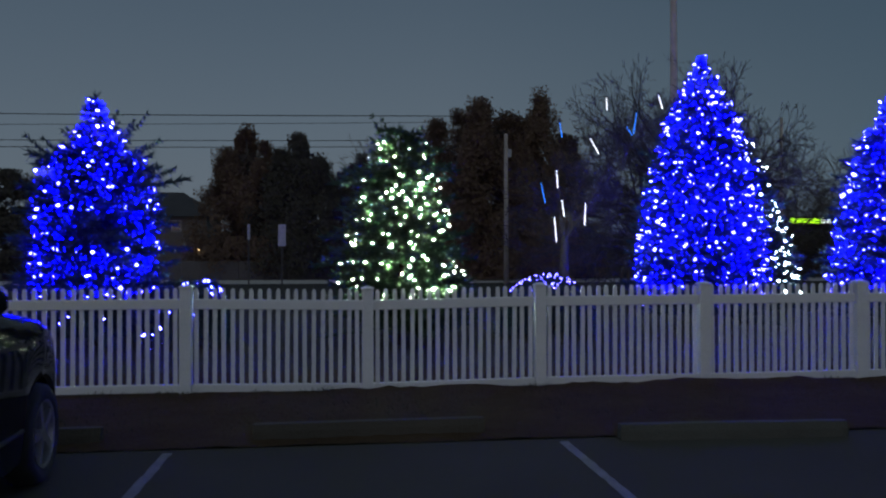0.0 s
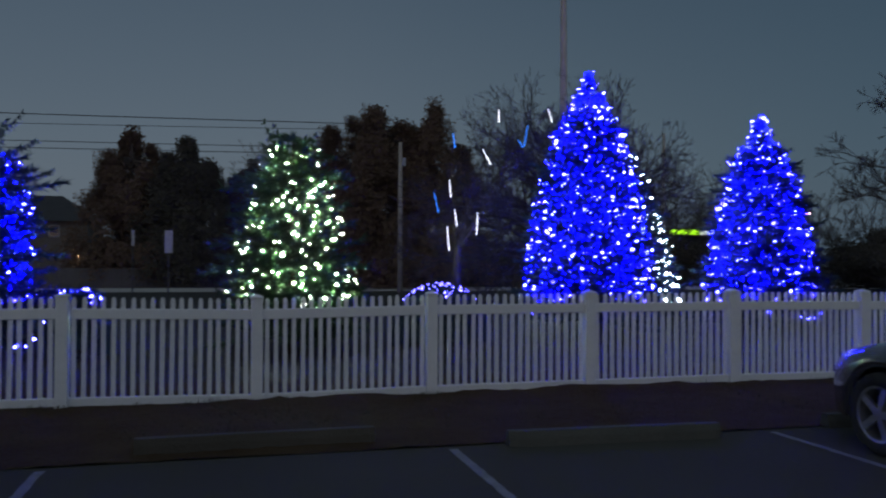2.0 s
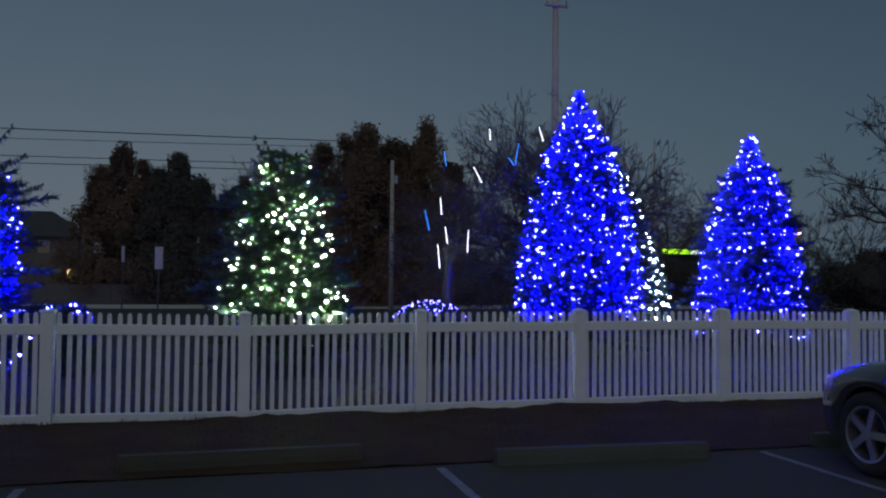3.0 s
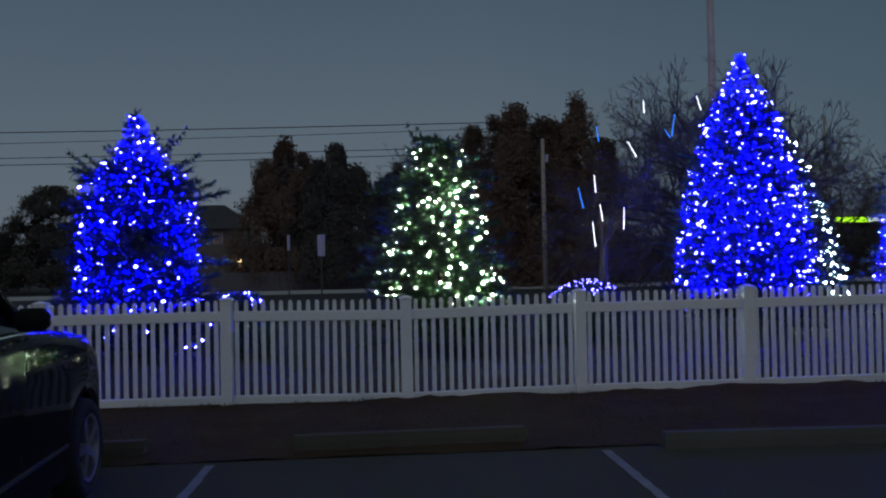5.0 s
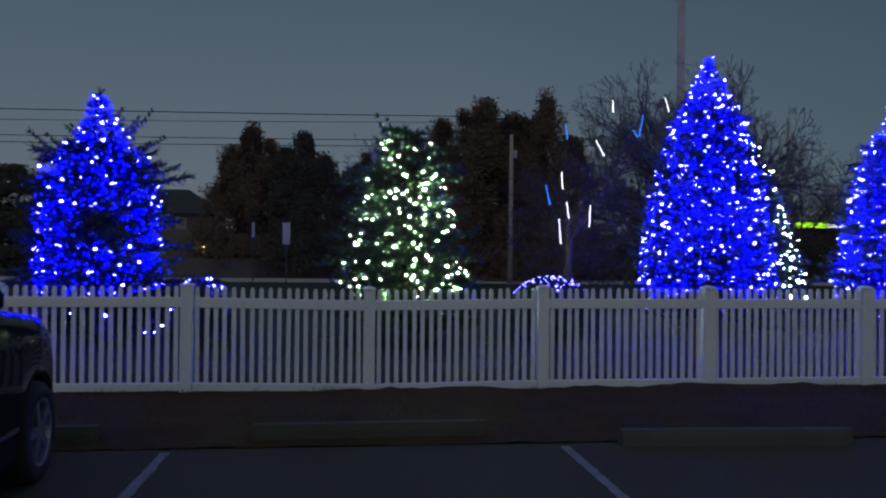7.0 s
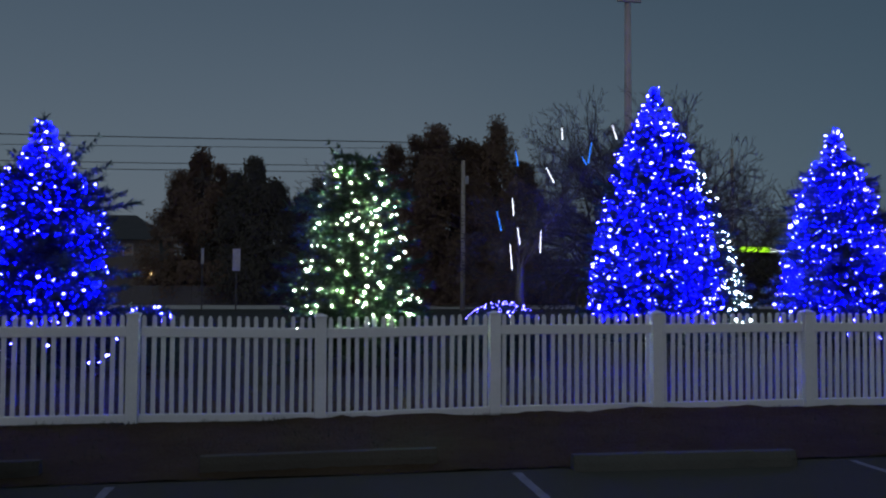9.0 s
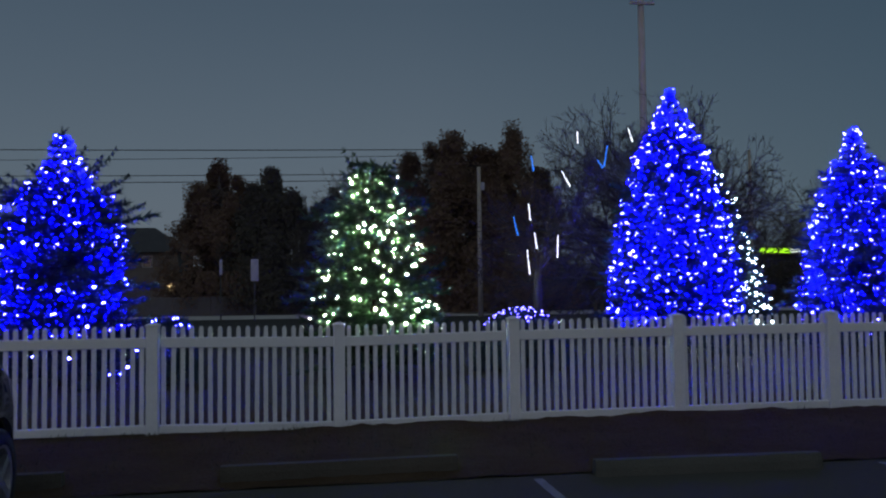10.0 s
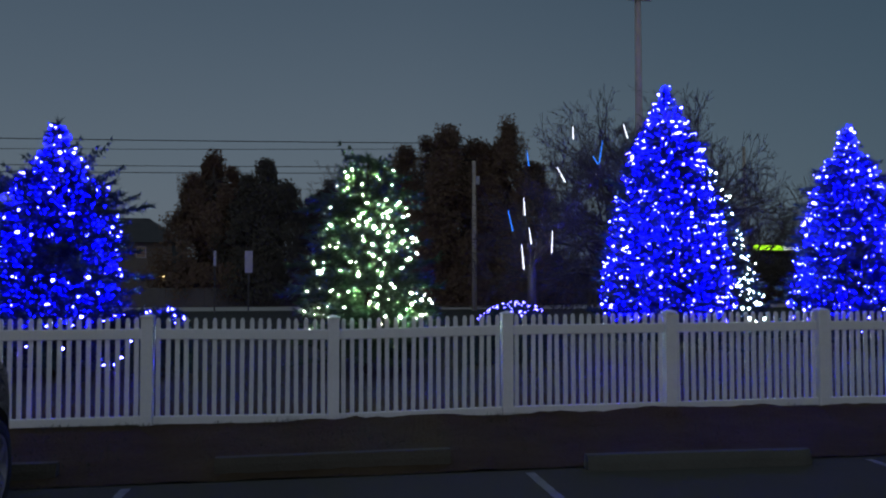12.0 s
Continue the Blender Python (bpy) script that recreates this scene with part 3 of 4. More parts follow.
def lit_shrub(label, at, w, d, h, seed, led, n, size, string_label, low=0.0, cover=0.75, flat=2):
    """flat: 2 for a dome, more for a flatter top."""
    rg = np.random.default_rng(seed)
    t = thing("shrub", label, "shrub", at)
    m = 5200
    a, s = rg.uniform(0, 6.283, m), np.sqrt(rg.uniform(0, 1, m))
    top = h * np.sqrt(np.clip(1 - s**flat, 0, 1)) * rg.uniform(0.25, 1, m)
    p = np.stack([np.cos(a) * s * w, np.sin(a) * s * d, top], -1)
    way = np.stack([np.cos(a) * s, np.sin(a) * s, rg.uniform(0.1, 1.2, m)], -1) + rg.normal(0, 0.4, (m, 3))
    v, f = spikes(p, way, rg.uniform(0.06, 0.16, m), np.full(m, 0.035))
    part("foliage", mesh_of("foliage", v, f, NEEDLE), t)
    stems = [((0, 0, -0.05), (math.cos(k) * w * 0.5, math.sin(k) * d * 0.5, h * 0.6), 0.02, 0.008) for k in np.arange(0, 6.2, 0.8)]
    part("stemwork", limbs_mesh("stemwork", [(np.array(p0), np.array(p1), r0, r1) for p0, p1, r0, r1 in stems], BARK, 5), t)
    a, s = np.sort(rg.uniform(0, 6.283 * 4, n)), np.sqrt(rg.uniform(low, cover, n))
    q = np.stack([np.cos(a) * s * w * 1.05, np.sin(a) * s * d * 1.05, h * np.sqrt(np.clip(1.02 - s**flat, 0.02, 1)) + 0.05 - np.abs(rg.normal(0, 0.035, n)) * (flat - 2)], -1)
    ls = thing("light_string", string_label, "string lights", at, "strings of lights on the shrubs")
    v, f = tubes(q[:-1], q[1:], np.full(n - 1, 0.003), np.full(n - 1, 0.003), 3)
    part("wire", mesh_of("wire", v, f, WIRE), ls)
    v, f = beads(q, size * rg.choice([0.8, 1, 1.3], n), 0.8)
    part("bulb_strand", mesh_of("bulb_strand", v, f, led), ls, kind="stuff")


lit_shrub("low flat-topped shrub netted with blue lights", (-2.68, 14.0, -0.03), 0.50, 0.42, 1.10, 21, BLUE_LED, 54, 0.017, "net of blue lights over a low shrub", 0.0, 0.9, 5)
lit_shrub("spreading shrub below a bare tree, edged with pale blue lights", (3.62, 15.0, -0.03), 0.98, 0.5, 1.14, 22, PALE_LED, 90, 0.014, "pale blue lights over a spreading shrub", 0.0, 0.5)
lit_shrub("low creeping shrub with blue lights", (-6.0, 13.6, -0.03), 0.7, 0.4, 0.42, 23, BLUE_LED, 22, 0.02, "blue lights over a creeping shrub")

# small bare tree hung with falling-light tubes
TUBES = [((5.12, 4.77), (5.13, 4.50), "w"), ((6.22, 4.86), (6.32, 4.55), "w"), ((5.77, 4.50), (5.69, 4.02), "b"), ((5.54, 4.17), (5.66, 3.99), "b"),
         ((4.13, 4.25), (4.18, 3.92), "b"), ((4.76, 3.94), (4.95, 3.60), "w"), ((4.06, 3.28), (4.09, 2.90), "w"), ((3.73, 3.02), (3.83, 2.58), "b"),
         ((4.17, 2.68), (4.22, 2.31), "w"), ((4.01, 2.34), (4.06, 1.80), "w"), ((4.67, 2.63), (4.65, 2.14), "w")]
TREE_X, TREE_Y = 4.24, 16.0
rg = np.random.default_rng(31)
tree = thing("bare_tree", "small bare ornamental tree hung with falling-light tubes", "tree", (TREE_X, TREE_Y, 0))
stem = [(np.array([0, 0, -0.06]), np.array([0.01, 0, 0.7]), 0.12, 0.10), (np.array([0.01, 0, 0.7]), np.array([-0.03, 0, 1.3]), 0.10, 0.09), (np.array([-0.03, 0, 1.3]), np.array([0.0, 0.02, 1.85]), 0.09, 0.07)]
part("trunk", limbs_mesh("trunk", stem, BARK, 9), tree)
segs = []
for (x0, z0), (x1, z1), c in TUBES:
    a, e = np.array([0, 0.02, 1.45 if z0 < 2.6 else 1.8]), np.array([x0 - TREE_X, 0.0, z0 + 0.02])
    mid = (a + e) / 2 + np.array([(e[0] - a[0]) * 0.12, 0.25, 0.05])
    q = [a + (mid - a) * s for s in (0, 0.5, 1)] + [mid + (e - mid) * s for s in (0.5, 1)]
    for k in range(4):
        segs.append((q[k], q[k + 1], 0.018 * (1 - 0.2 * k), 0.018 * (0.8 - 0.2 * k)))
        if k > 0:
            grow(rg, q[k], unit(q[k + 1] - q[k] + rg.normal(0, 0.5, 3)), 0.45, 0.007, 1, segs, 0.5, 0.1)
part("crown", limbs_mesh("crown", segs, BARK, 5, 0.004), tree)
for (x0, z0), (x1, z1), c in TUBES:
    d = Vector((x1 - x0, 0, z1 - z0))
    t = thing("light_tube", "slim falling-light tube glowing white on a bare branch" if c == "w" else "slim falling-light tube glowing blue on a bare branch", "light tube", (x0, TREE_Y, z0), "falling-light tubes")
    part("tube", rod_me("tube", d * 0.06, d, 0.007, 0.011, TUBE_WHITE if c == "w" else TUBE_BLUE, 8), t)
    part("cap", rod_me("cap", d * -0.05, d * 0.07, 0.016, 0.016, PLASTIC, 8), t)
    part("cord", rod_me("cord", d * -0.05, Vector((0, 0.01, 0.03)), 0.003, 0.003, WIRE, 5), t)

# ---- big bare trees ----
bare_tree("large bare deciduous tree behind the tall spruce", (11.2, 26.0, 0),
          [(0.75, (-0.9, -0.2, 0.5), 2.3), (0.85, (-0.6, 0.3, 0.85), 2.1), (1.0, (-0.1, 0, 1), 2.0), (0.95, (0.5, 0.2, 0.8), 2.0), (0.8, (0.95, -0.1, 0.4), 2.1), (0.9, (-0.35, -0.6, 0.7), 1.9), (0.6, (-1, 0.1, 0.2), 2.3), (0.7, (-0.8, 0.5, 0.6), 2.2), (1.0, (0.3, -0.4, 0.9), 2.0), (0.9, (0.8, 0.4, 0.65), 2.1), (1.0, (-0.35, 0.3, 0.95), 2.1),
           (0.5, (-0.9, 0.3, 0.22), 2.5), (0.55, (0.9, 0.3, 0.2), 2.2)],
          (3.0, 0.2, -0.3, 0), 41, 5, 0.46, 0.03, 0.0066, dense=2)
bare_tree("bare tree with a long leaning limb at the lawn's edge", (31.6, 30.0, 0),
          [(0.7, (-0.75, -0.1, 0.9), 3.4), (0.95, (-0.2, 0.2, 1), 3.0), (1.0, (0.4, 0, 0.9), 2.8), (0.8, (-0.9, 0, 0.35), 2.4), (0.9, (0.6, 0.3, 0.6), 2.6)],
          (4.0, 0.26, -0.5, 0), 42, 5, 0.5, 0.09, 0.014)
for k, (x, y, h, s) in enumerate(((17, 48, 1.5, 43), (22, 52, 3.0, 44), (25.6, 50, 3.1, 45), (29.5, 52, 2.9, 44), (34.2, 50, 2.5, 46), (37.5, 47, 2.0, 47), (14.5, 42, 1.3, 48), (40, 45, 2.4, 49), (3.5, 60, 3.2, 50), (36, 82, 3.1, 91), (41, 84, 3.0, 92), (46, 82, 3.2, 93), (51.5, 84, 3.0, 94), (57, 80, 3.0, 95))):
    bare_tree("grey bare scrub tree beyond the lawn", (x, y, 0),
              [(0.4, (-0.7, 0, 0.7), h), (0.7, (0.6, 0.2, 0.8), h), (1.0, (0, 0, 1), h), (0.8, (-0.2, -0.6, 0.8), h), (0.5, (0.8, -0.2, 0.5), h * 0.9)], (h * 0.9, 0.12, 0.1, 0), s, 4, 0.45, 0.1, 0.013, group="bare scrub trees")

# ---- leafy trees across the road ----
leafy_tree("broadleaf_tree", "dark rounded tree beside the house", (-23.3, 60, 0), 7.4, 6.5, 51, PINE_LEAF, "round", leaves=38000)
leafy_tree("broadleaf_tree", "dark rounded tree at the roadside", (-29.5, 62, 0), 4.6, 7.0, 52, PINE_LEAF, "round", leaves=38000)
leafy_tree("broadleaf_tree", "russet tree with withered leaves", (-6.7, 58, 0), 10.9, 6.4, 53, RUST_LEAF, "plumes", leaves=80000, clumps=260, size=0.18)
leafy_tree("pine_tree", "dark pine beside the russet tree", (-3.0, 56.5, 0), 10.0, 6.8, 54, PINE_LEAF, "plumes", leaves=64000, clumps=210, size=0.18)
leafy_tree("pine_tree", "narrow dark pine behind the lit fir", (0.9, 56.5, 0), 8.9, 5.6, 55, PINE_LEAF, "plumes", leaves=50000, clumps=160, size=0.18)
leafy_tree("broadleaf_tree", "big dark russet tree by the roadside", (8.7, 51.5, 0), 12.0, 8.6, 56, RUST_LEAF, "plumes", low=0.03, leaves=120000, clumps=360, size=0.18, leaders=6)
leafy_tree("broadleaf_tree", "russet tree crowding the bigger one", (12.6, 52.5, 0), 12.2, 7.4, 57, RUST_LEAF, "plumes", low=0.03, leaves=76000, clumps=240, size=0.18)
for k, (x, y, w, h) in enumerate(((24, 58, 9, 3.6), (32, 56, 9, 3.4), (18, 60, 8, 3.0), (39, 42, 8, 3.5), (46, 44, 9, 3.6), (-7.5, 61, 4, 2.6), (-4.9, 60, 6, 5.2), (3.5, 60, 8, 3.8), (15.5, 56, 7, 3.0), (-19, 66, 7, 2.6))):
    leafy_tree("hedge_bush", "dark overgrown bush at the far edge", (x, y, 0), h, w, 60 + k, PINE_LEAF, "round", 0.02, 22000, 0.19, "far bushes", 90)

# ---- poles and wires ----
pole = thing("utility_pole", "tall wooden utility pole rising behind bare branches", "utility pole", (13.68, 33, 0), "utility poles")
part("shaft", rod_me("shaft", (0, 0, -0.1), (0, 0, 14.0), 0.19, 0.13, POLE_WOOD, 12), pole)
arm = part("crossarm", box_me("crossarm", -0.55, 0.55, -0.19, -0.09, 13.62, 13.74, POLE_WOOD, 0.01), pole)
for x in (-0.45, 0.45):
    part("insulator", rod_me("insulator", (x, -0.14, 13.74), (x, -0.14, 13.92), 0.04, 0.025, STEEL, 8), arm)
pole = thing("utility_pole", "weathered grey pole with a small bracket box", "utility pole", (8.68, 44, 0), "utility poles")
part("shaft", rod_me("shaft", (0, 0, -0.1), (0, 0, 8.2), 0.14, 0.10, POLE_GREY, 12), pole)
part("bracket_box", box_me("bracket_box", 0.08, 0.3, -0.1, 0.1, 6.9, 7.35, STEEL, 0.02), pole)
pole = thing("utility_pole", "far weathered utility pole half hidden by twigs", "utility pole", (33.7, 60, 0), "utility poles")
part("shaft", rod_me("shaft", (0, 0, -0.1), (0, 0, 12.2), 0.16, 0.11, POLE_GREY, 10), pole)
arm = part("crossarm", box_me("crossarm", -1.3, 1.3, -0.22, -0.12, 8.15, 8.27, POLE_GREY, 0.01), pole)
for x in (-1.1, 1.1):
    part("insulator", rod_me("insulator", (x, -0.17, 8.27), (x, -0.17, 8.45), 0.05, 0.03, STEEL, 6), arm)
for x, y in ((9.0, 60), (-62, 60)):
    pole = thing("utility_pole", "plain wooden utility pole carrying the road's cables", "utility pole", (x, y, 0), "utility poles")
    part("shaft", rod_me("shaft", (0, 0, -0.1), (0, 0, 12.2), 0.15, 0.11, POLE_WOOD, 10), pole)
for za, zb, r in ((11.66, 11.86, 0.035), (10.9, 11.4, 0.022), (9.84, 10.06, 0.028), (9.36, 9.6, 0.03)):
    n, k5 = 24, 6
    slope = (zb - za) / 33
    rows = []
    for k in range(n + 1):
        x = -62 + 71 * k / n
        z = za + slope * (x + 25.7) - 0.25 * math.sin(math.pi * k / n)
        rows.append([(x, 60 + r * math.cos(a * math.pi / 3), z + r * math.sin(a * math.pi / 3)) for a in range(k5)])
    f = [[k * k5 + a, k * k5 + (a + 1) % k5, (k + 1) * k5 + (a + 1) % k5, (k + 1) * k5 + a] for k in range(n) for a in range(k5)]
    thing("overhead_cable", "black overhead cable strung along the road", "cable", group="overhead cables", me=mesh_of("overhead_cable", np.array(rows).reshape(-1, 3), f, WIRE))


def road_sign(x, w, h, z, turn, label):
    t = thing("road_sign", label, "road sign", (x, 44, 0), "road signs", turn=turn)
    part("post", box_me("post", -0.035, 0.035, -0.02, 0.02, -0.1, z + h, DARK_POST), t)
    part("panel", box_me("panel", -w / 2, w / 2, -0.032, -0.02, z, z + h, SIGN_BACK, 0.004), t)


road_sign(-5.1, 0.15, 0.8, 2.4, 20, "narrow sign plate on a thin steel post")
road_sign(-3.38, 0.4, 1.15, 2.05, 12, "tall plain sign plate on a thin steel post")

# ---- buildings ----
house = thing("house", "low house with dark hipped roof and a lit porch lamp", "house", (-16.5, 72, 0))
part("wall", box_me("wall", -5, 5.2, -2, 6, -0.1, 4.9, SIDING), house)
bm = bmesh.new()
lo = [bm.verts.new(p) for p in ((-5.6, -2.6, 4.8), (5.8, -2.6, 4.8), (5.8, 6.6, 4.8), (-5.6, 6.6, 4.8))]
hi = [bm.verts.new(p) for p in ((-2.0, 2, 7.1), (2.6, 2, 7.1))]
for q in ((lo[0], lo[1], hi[1], hi[0]), (lo[1], lo[2], hi[1]), (lo[2], lo[3], hi[0], hi[1]), (lo[3], lo[0], hi[0]), (lo[3], lo[2], lo[1], lo[0])):
    bm.faces.new(q)
part("roof", mesh_bm("roof", bm, SHINGLE), house)
for x, z in ((2.75, 3.55), (-1.0, 3.55), (-3.4, 3.55)):
    w = part("window", box_me("window", x - 0.4, x + 0.4, -2.06, -1.99, z, z + 0.95, TRIM), house)
    part("pane", box_me("pane", x - 0.32, x + 0.32, -2.075, -2.055, z + 0.08, z + 0.87, PANE), w)
lantern = part("porch_lamp", box_me("porch_lamp", 4.4, 4.65, -2.2, -1.99, 2.25, 2.3, PLASTIC), house, "lit wall lantern")
bm = bmesh.new()
bmesh.ops.create_uvsphere(bm, u_segments=10, v_segments=8, radius=0.17, matrix=Matrix.Translation((4.5, -2.2, 2.12)))
part("globe", mesh_bm("globe", bm, PORCH, True), lantern)

wall = thing("board_fence", "dim grey board fence across the road", "fence", (0, 55, 0))
board = box_me("board", -0.6, 0.6, -0.02, 0.02, -0.05, 1.2, BOARD, 0.01)
for k in range(19):
    part("board", board, wall, at=pose(-12.4 + k * 1.22, 0.004 * (k % 2), 0.02 * math.sin(k * 1.7)))

shop = thing("shop_building", "dark low shop with a glowing green fascia", "building", (42, 70, 0))
part("wall", box_me("wall", -5.5, 5.2, 0, 9, -0.1, 4.3, DARK_WALL), shop)
part("canopy", box_me("canopy", -3, 4, -0.6, 9.2, 4.3, 5.0, DARK_WALL, 0.04), shop)
part("fascia_sign", box_me("fascia_sign", -2.3, 0.7, -0.66, -0.605, 4.42, 4.85, SIGN_GREEN), shop, "glowing yellow-green fascia panel")
part("fascia_sign", box_me("fascia_sign", 0.75, 2.7, -0.66, -0.605, 4.45, 4.82, SIGN_WHITE), shop, "glowing white fascia panel")

lamp = thing("street_lamp", "distant street lamp with a warm orange glow", "street lamp", (47.2, 60, 0))
part("pole", rod_me("pole", (0, 0, -0.1), (0, 0, 6.1), 0.08, 0.05, STEEL, 8), lamp)
part("head", box_me("head", -0.3, 0.3, -0.3, 0.1, 6.0, 6.12, PLASTIC, 0.02), lamp)
part("lens", box_me("lens", -0.25, 0.25, -0.27, 0.05, 5.88, 5.995, STREET, 0.02), lamp)

# ---- parked cars ----


def car(label, at, paint, tall=0.0, turn=0.0):
    """A car, its nose along +y, tall metres higher than a hatchback; the origin lies on the ground under the middle of the front axle."""
    t = thing("car", label, "car", at, "parked cars", turn=turn)
    front, rear, axle = 0.88, -3.55, -2.62
    arch, zw = 0.375, 0.335
    ys = np.concatenate([np.linspace(rear, front, 97)])
    half = lambda y: float(np.interp(y, [rear, rear + 0.15, rear + 0.6, -1.2, 0.0, 0.45, 0.72, front], [0.66, 0.78, 0.86, 0.90, 0.885, 0.83, 0.70, 0.50]))
    deck = lambda y: float(np.interp(y, [rear, rear + 0.1, -0.95, -0.6, 0.2, 0.62, 0.80, front], [0.80, 0.98, 1.0, 0.985, 0.90, 0.80, 0.70, 0.56]))
    rows = []
    for y in ys:
        low = 0.24 + 0.05 * max(0, y - 0.6) * 3
        for c in (0.0, axle):
            if abs(y - c) < arch:
                low = max(low, zw + math.sqrt(arch**2 - (y - c) ** 2))
        w, d = half(y), deck(y) + tall * float(np.interp(y, [0.3, front], [1.0, 0.6]))
        sh = d - 0.13
        low = min(low, sh - 0.03)
        prof = [(w * 0.97, low), (w, low + (sh - low) * 0.35), (w, low + (sh - low) * 0.75), (w * 0.985, sh), (w * 0.93, sh + 0.075), (w * 0.8, d - 0.02), (w * 0.4, d + 0.015), (0, d + 0.022)]
        rows.append([(x, y, z) for x, z in prof] + [(-x, y, z) for x, z in prof[-2::-1]])
    n, m = len(rows), len(rows[0])
    v = np.array(rows).reshape(-1, 3)
    f = np.array([[i * m + k, i * m + k + 1, (i + 1) * m + k + 1, (i + 1) * m + k] for i in range(n - 1) for k in range(m - 1)])
    bm = bmesh.new()
    vs = [bm.verts.new(p) for p in v]
    for q in f:
        bm.faces.new([vs[k] for k in q])
    for i in (0, n - 1):
        bm.faces.new([vs[i * m + k] for k in range(m)])
    part("body", mesh_bm("body", bm, paint, True), t)
    part("underbody", box_me("underbody", -0.62, 0.62, rear + 0.1, front - 0.15, 0.2, 0.5, PLASTIC, 0.05), t)
    # cabin
    st = [(-0.85, 0.80, 1.0, 0.76, 1.0), (-0.95, 0.81, 0.98, 0.74, 1.06), (-1.62, 0.80, 0.98, 0.60, 1.44), (-2.2, 0.80, 0.98, 0.60, 1.48), (-2.9, 0.78, 0.98, 0.57, 1.43), (-3.42, 0.72, 0.96, 0.60, 1.02)]
    st = [(y, a, z0 + tall, b, z1 + 1.6 * tall if z1 > 1.1 else z1 + tall) for y, a, z0, b, z1 in st]
    bm = bmesh.new()
    rings = [[bm.verts.new(p) for p in ((-a, y, z0), (-b, y, z1), (b, y, z1), (a, y, z0))] for y, a, z0, b, z1 in st]
    for p, q in zip(rings, rings[1:]):
        for k in range(3):
            bm.faces.new((p[k], p[k + 1], q[k + 1], q[k]))
    bm.faces.new(rings[0]), bm.faces.new(rings[-1])
    part("cabin_glass", mesh_bm("cabin_glass", bm, CAR_GLASS), t)
    bm = bmesh.new()
    rings = [[bm.verts.new(p) for p in ((-b - 0.015, y, z1 - 0.02), (-b * 0.8, y, z1 + 0.02), (0, y, z1 + 0.035), (b * 0.8, y, z1 + 0.02), (b + 0.015, y, z1 - 0.02))] for y, a, z0, b, z1 in st[2:5]]
    for p, q in zip(rings, rings[1:]):
        for k in range(4):
            bm.faces.new((p[k], p[k + 1], q[k + 1], q[k]))
    part("roof", mesh_bm("roof", bm, paint, True), t)
    for s in (-1, 1):
        for y0, b0, z0, y1, b1, z1 in ((-0.9, 0.79, 1.0, -1.62, 0.61, 1.45), (-2.25, 0.81, 1.0, -2.25, 0.61, 1.49), (-3.42, 0.73, 1.0, -2.9, 0.58, 1.44)):
            part("pillar", rod_me("pillar", (s * b0, y0, z0 + tall), (s * b1, y1, z1 + 1.6 * tall), 0.035, 0.03, paint, 6), t)
        bm = box(bmesh.new(), s * 0.92 - 0.09, s * 0.92 + 0.09, -1.2, -1.08, 0.98 + tall, 1.11 + tall, 0.035)
        part("wing_mirror", mesh_bm("wing_mirror", bm, paint, True), t)
        bm = bmesh.new()
        bmesh.ops.create_uvsphere(bm, u_segments=12, v_segments=8, radius=1.0, matrix=Matrix.LocRotScale((s * 0.60, 0.62, 0.665 + 0.7 * tall), Euler((0, 0, -s * 0.75)), (0.17, 0.10, 0.065)))
        part("headlight", mesh_bm("headlight", bm, LAMP_GLASS, True), t)
        part("door_handle", box_me("door_handle", s * 0.905 - 0.012, s * 0.905 + 0.012, -1.95, -1.77, 0.80 + tall * 0.6, 0.83 + tall * 0.6, CHROME, 0.006), t)
        part("side_trim", box_me("side_trim", s * 0.897 - 0.01, s * 0.897 + 0.01, -2.15, -0.5, 0.44, 0.465, PLASTIC, 0.004), t)
        part("belt_trim", box_me("belt_trim", s * 0.845 - 0.012, s * 0.845 + 0.012, -3.1, -0.9, 0.962 + tall, 0.978 + tall, CHROME, 0.004), t)
    part("grille", box_me("grille", -0.42, 0.42, 0.83, 0.885, 0.36, 0.52, PLASTIC, 0.01), t)
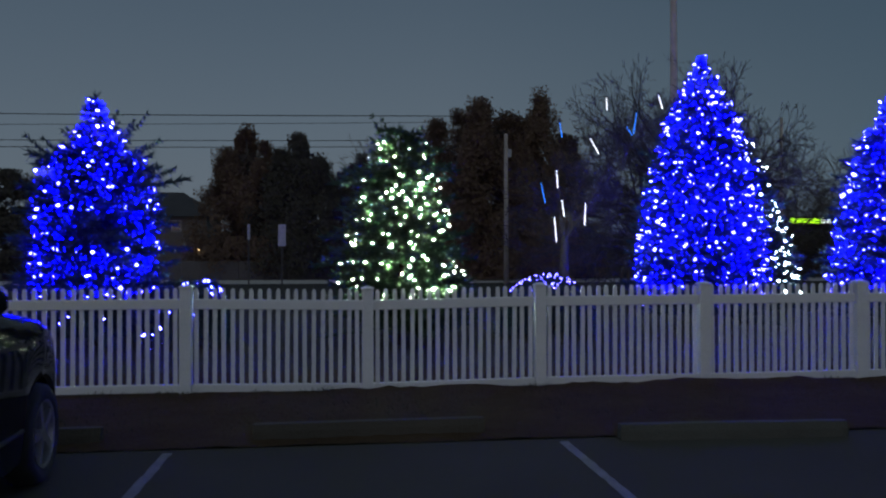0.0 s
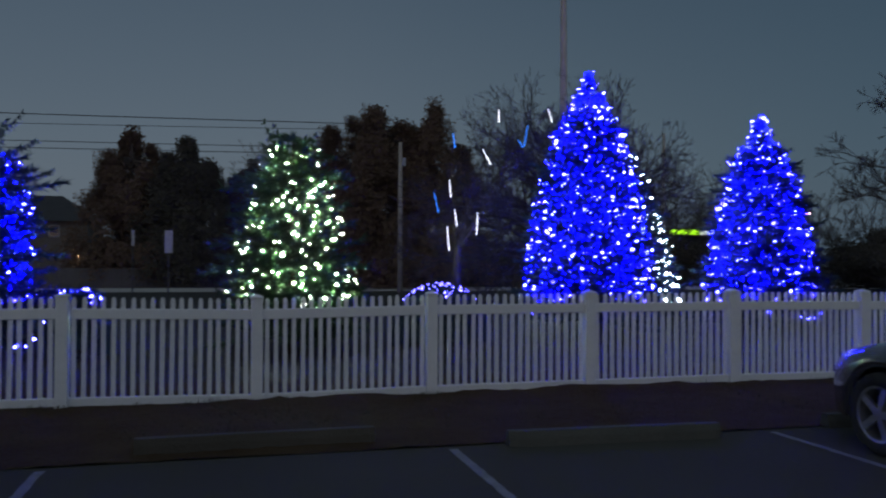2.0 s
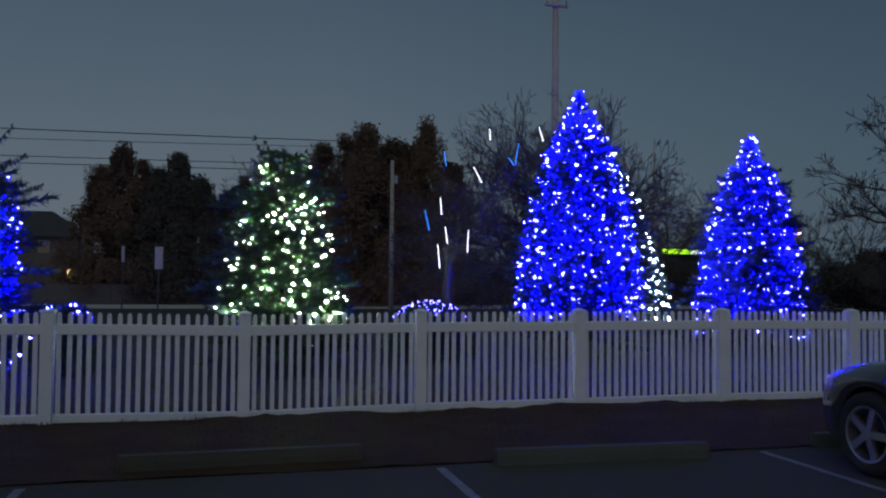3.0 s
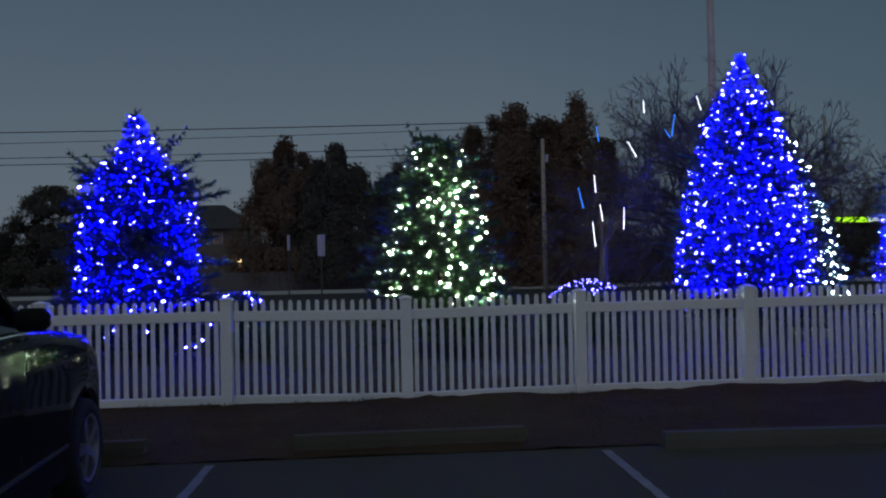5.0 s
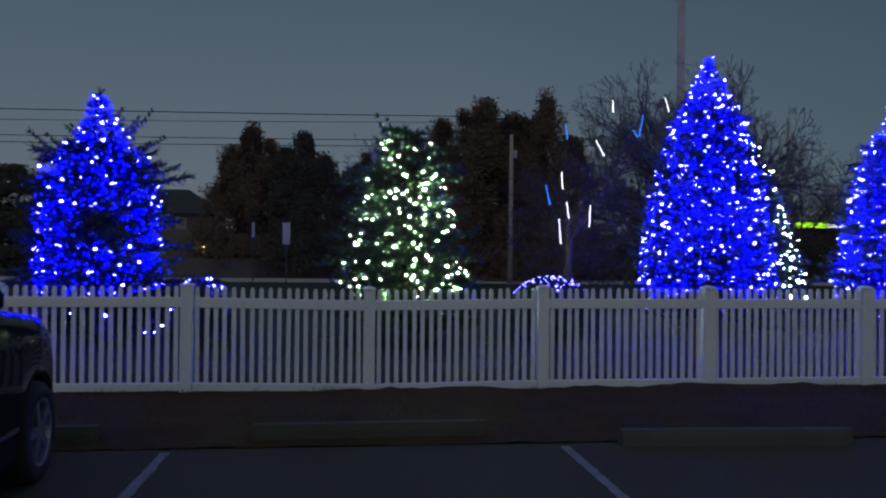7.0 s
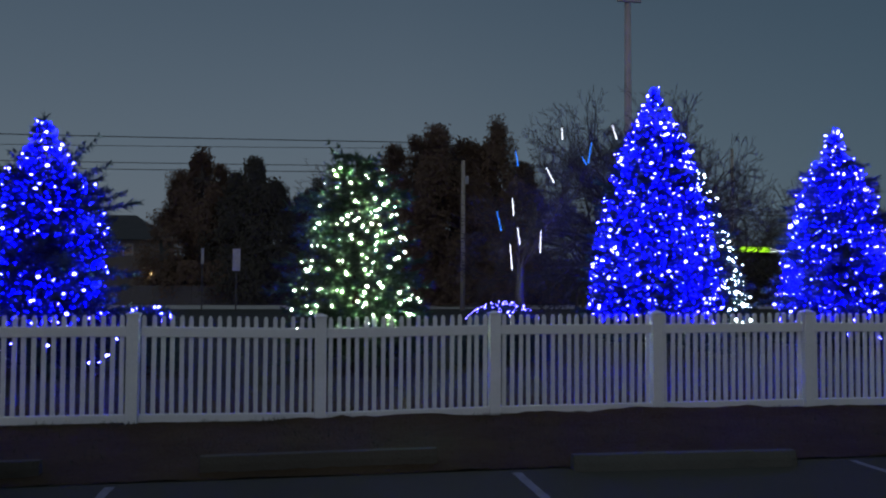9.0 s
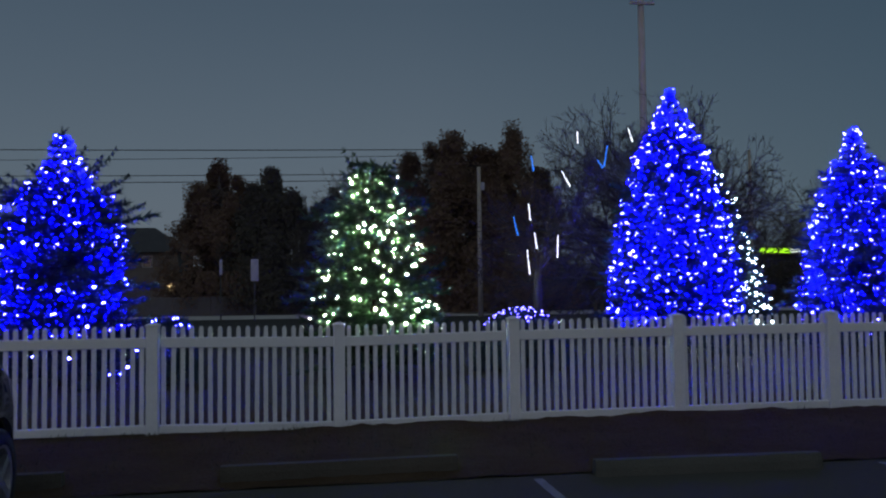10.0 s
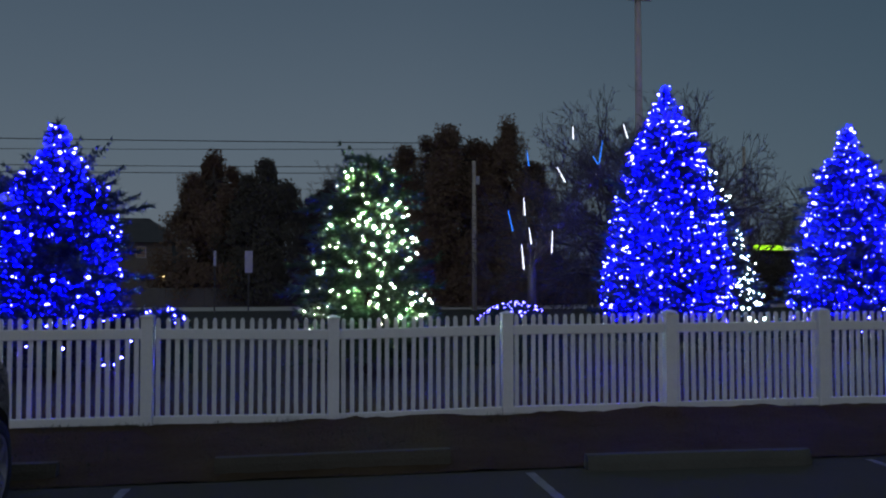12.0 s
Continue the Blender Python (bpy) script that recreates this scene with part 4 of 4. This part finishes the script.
    part("bumper", box_me("bumper", -0.5, 0.5, 0.74, 0.90, 0.27, 0.36, paint, 0.03), t)
    for x in (-0.79, 0.79):
        for y in (0.0, axle):
            s = 1 if x > 0 else -1
            w = part("wheel", None, t, at=(x, y, zw))
            bm = bmesh.new()
            prof = [(0.225, -0.09), (0.30, -0.1), (0.325, -0.075), (0.335, -0.03), (0.335, 0.03), (0.325, 0.075), (0.30, 0.1), (0.225, 0.09)]
            k = 36
            rg_ = [[bm.verts.new((px, r * math.cos(2 * math.pi * i / k), r * math.sin(2 * math.pi * i / k))) for r, px in prof] for i in range(k)]
            for i in range(k):
                for j in range(len(prof)):
                    bm.faces.new((rg_[i][j], rg_[i][(j + 1) % 8], rg_[(i + 1) % k][(j + 1) % 8], rg_[(i + 1) % k][j]))
            part("tyre", mesh_bm("tyre", bm, RUBBER, True), w)
            bm = bmesh.new()
            prof = [(0.226, 0.095), (0.205, 0.09), (0.195, 0.02), (0.19, -0.08)]
            rg_ = [[bm.verts.new((s * px, r * math.cos(2 * math.pi * i / k), r * math.sin(2 * math.pi * i / k))) for r, px in prof] for i in range(k)]
            for i in range(k):
                for j in range(3):
                    bm.faces.new((rg_[i][j], rg_[i][j + 1], rg_[(i + 1) % k][j + 1], rg_[(i + 1) % k][j]))
            rod(bm, (s * 0.03, 0, 0), (s * 0.09, 0, 0), 0.06, 0.05, 14)
            for i in range(5):
                a = 2 * math.pi * i / 5 + 0.3
                mm = Matrix.Rotation(a, 4, "X") @ Matrix.Translation((s * 0.07, 0, 0.125))
                bmesh.ops.create_cube(bm, size=1.0, matrix=mm @ Matrix.Diagonal((0.035, 0.058, 0.16, 1)))
            part("rim", mesh_bm("rim", bm, ALLOY), w)
            part("brake_disc", rod_me("brake_disc", (s * -0.02, 0, 0), (s * 0.0, 0, 0), 0.16, 0.16, PLASTIC, 20), w)
    return t


car("black parked estate car facing the fence, glints on its paint", (-3.14, 5.36, 0), BLACK_PAINT, 0.22, 3.0)
car("grey parked car facing the fence, bonnet catching blue light", (5.60, 5.12, 0), GREY_PAINT)
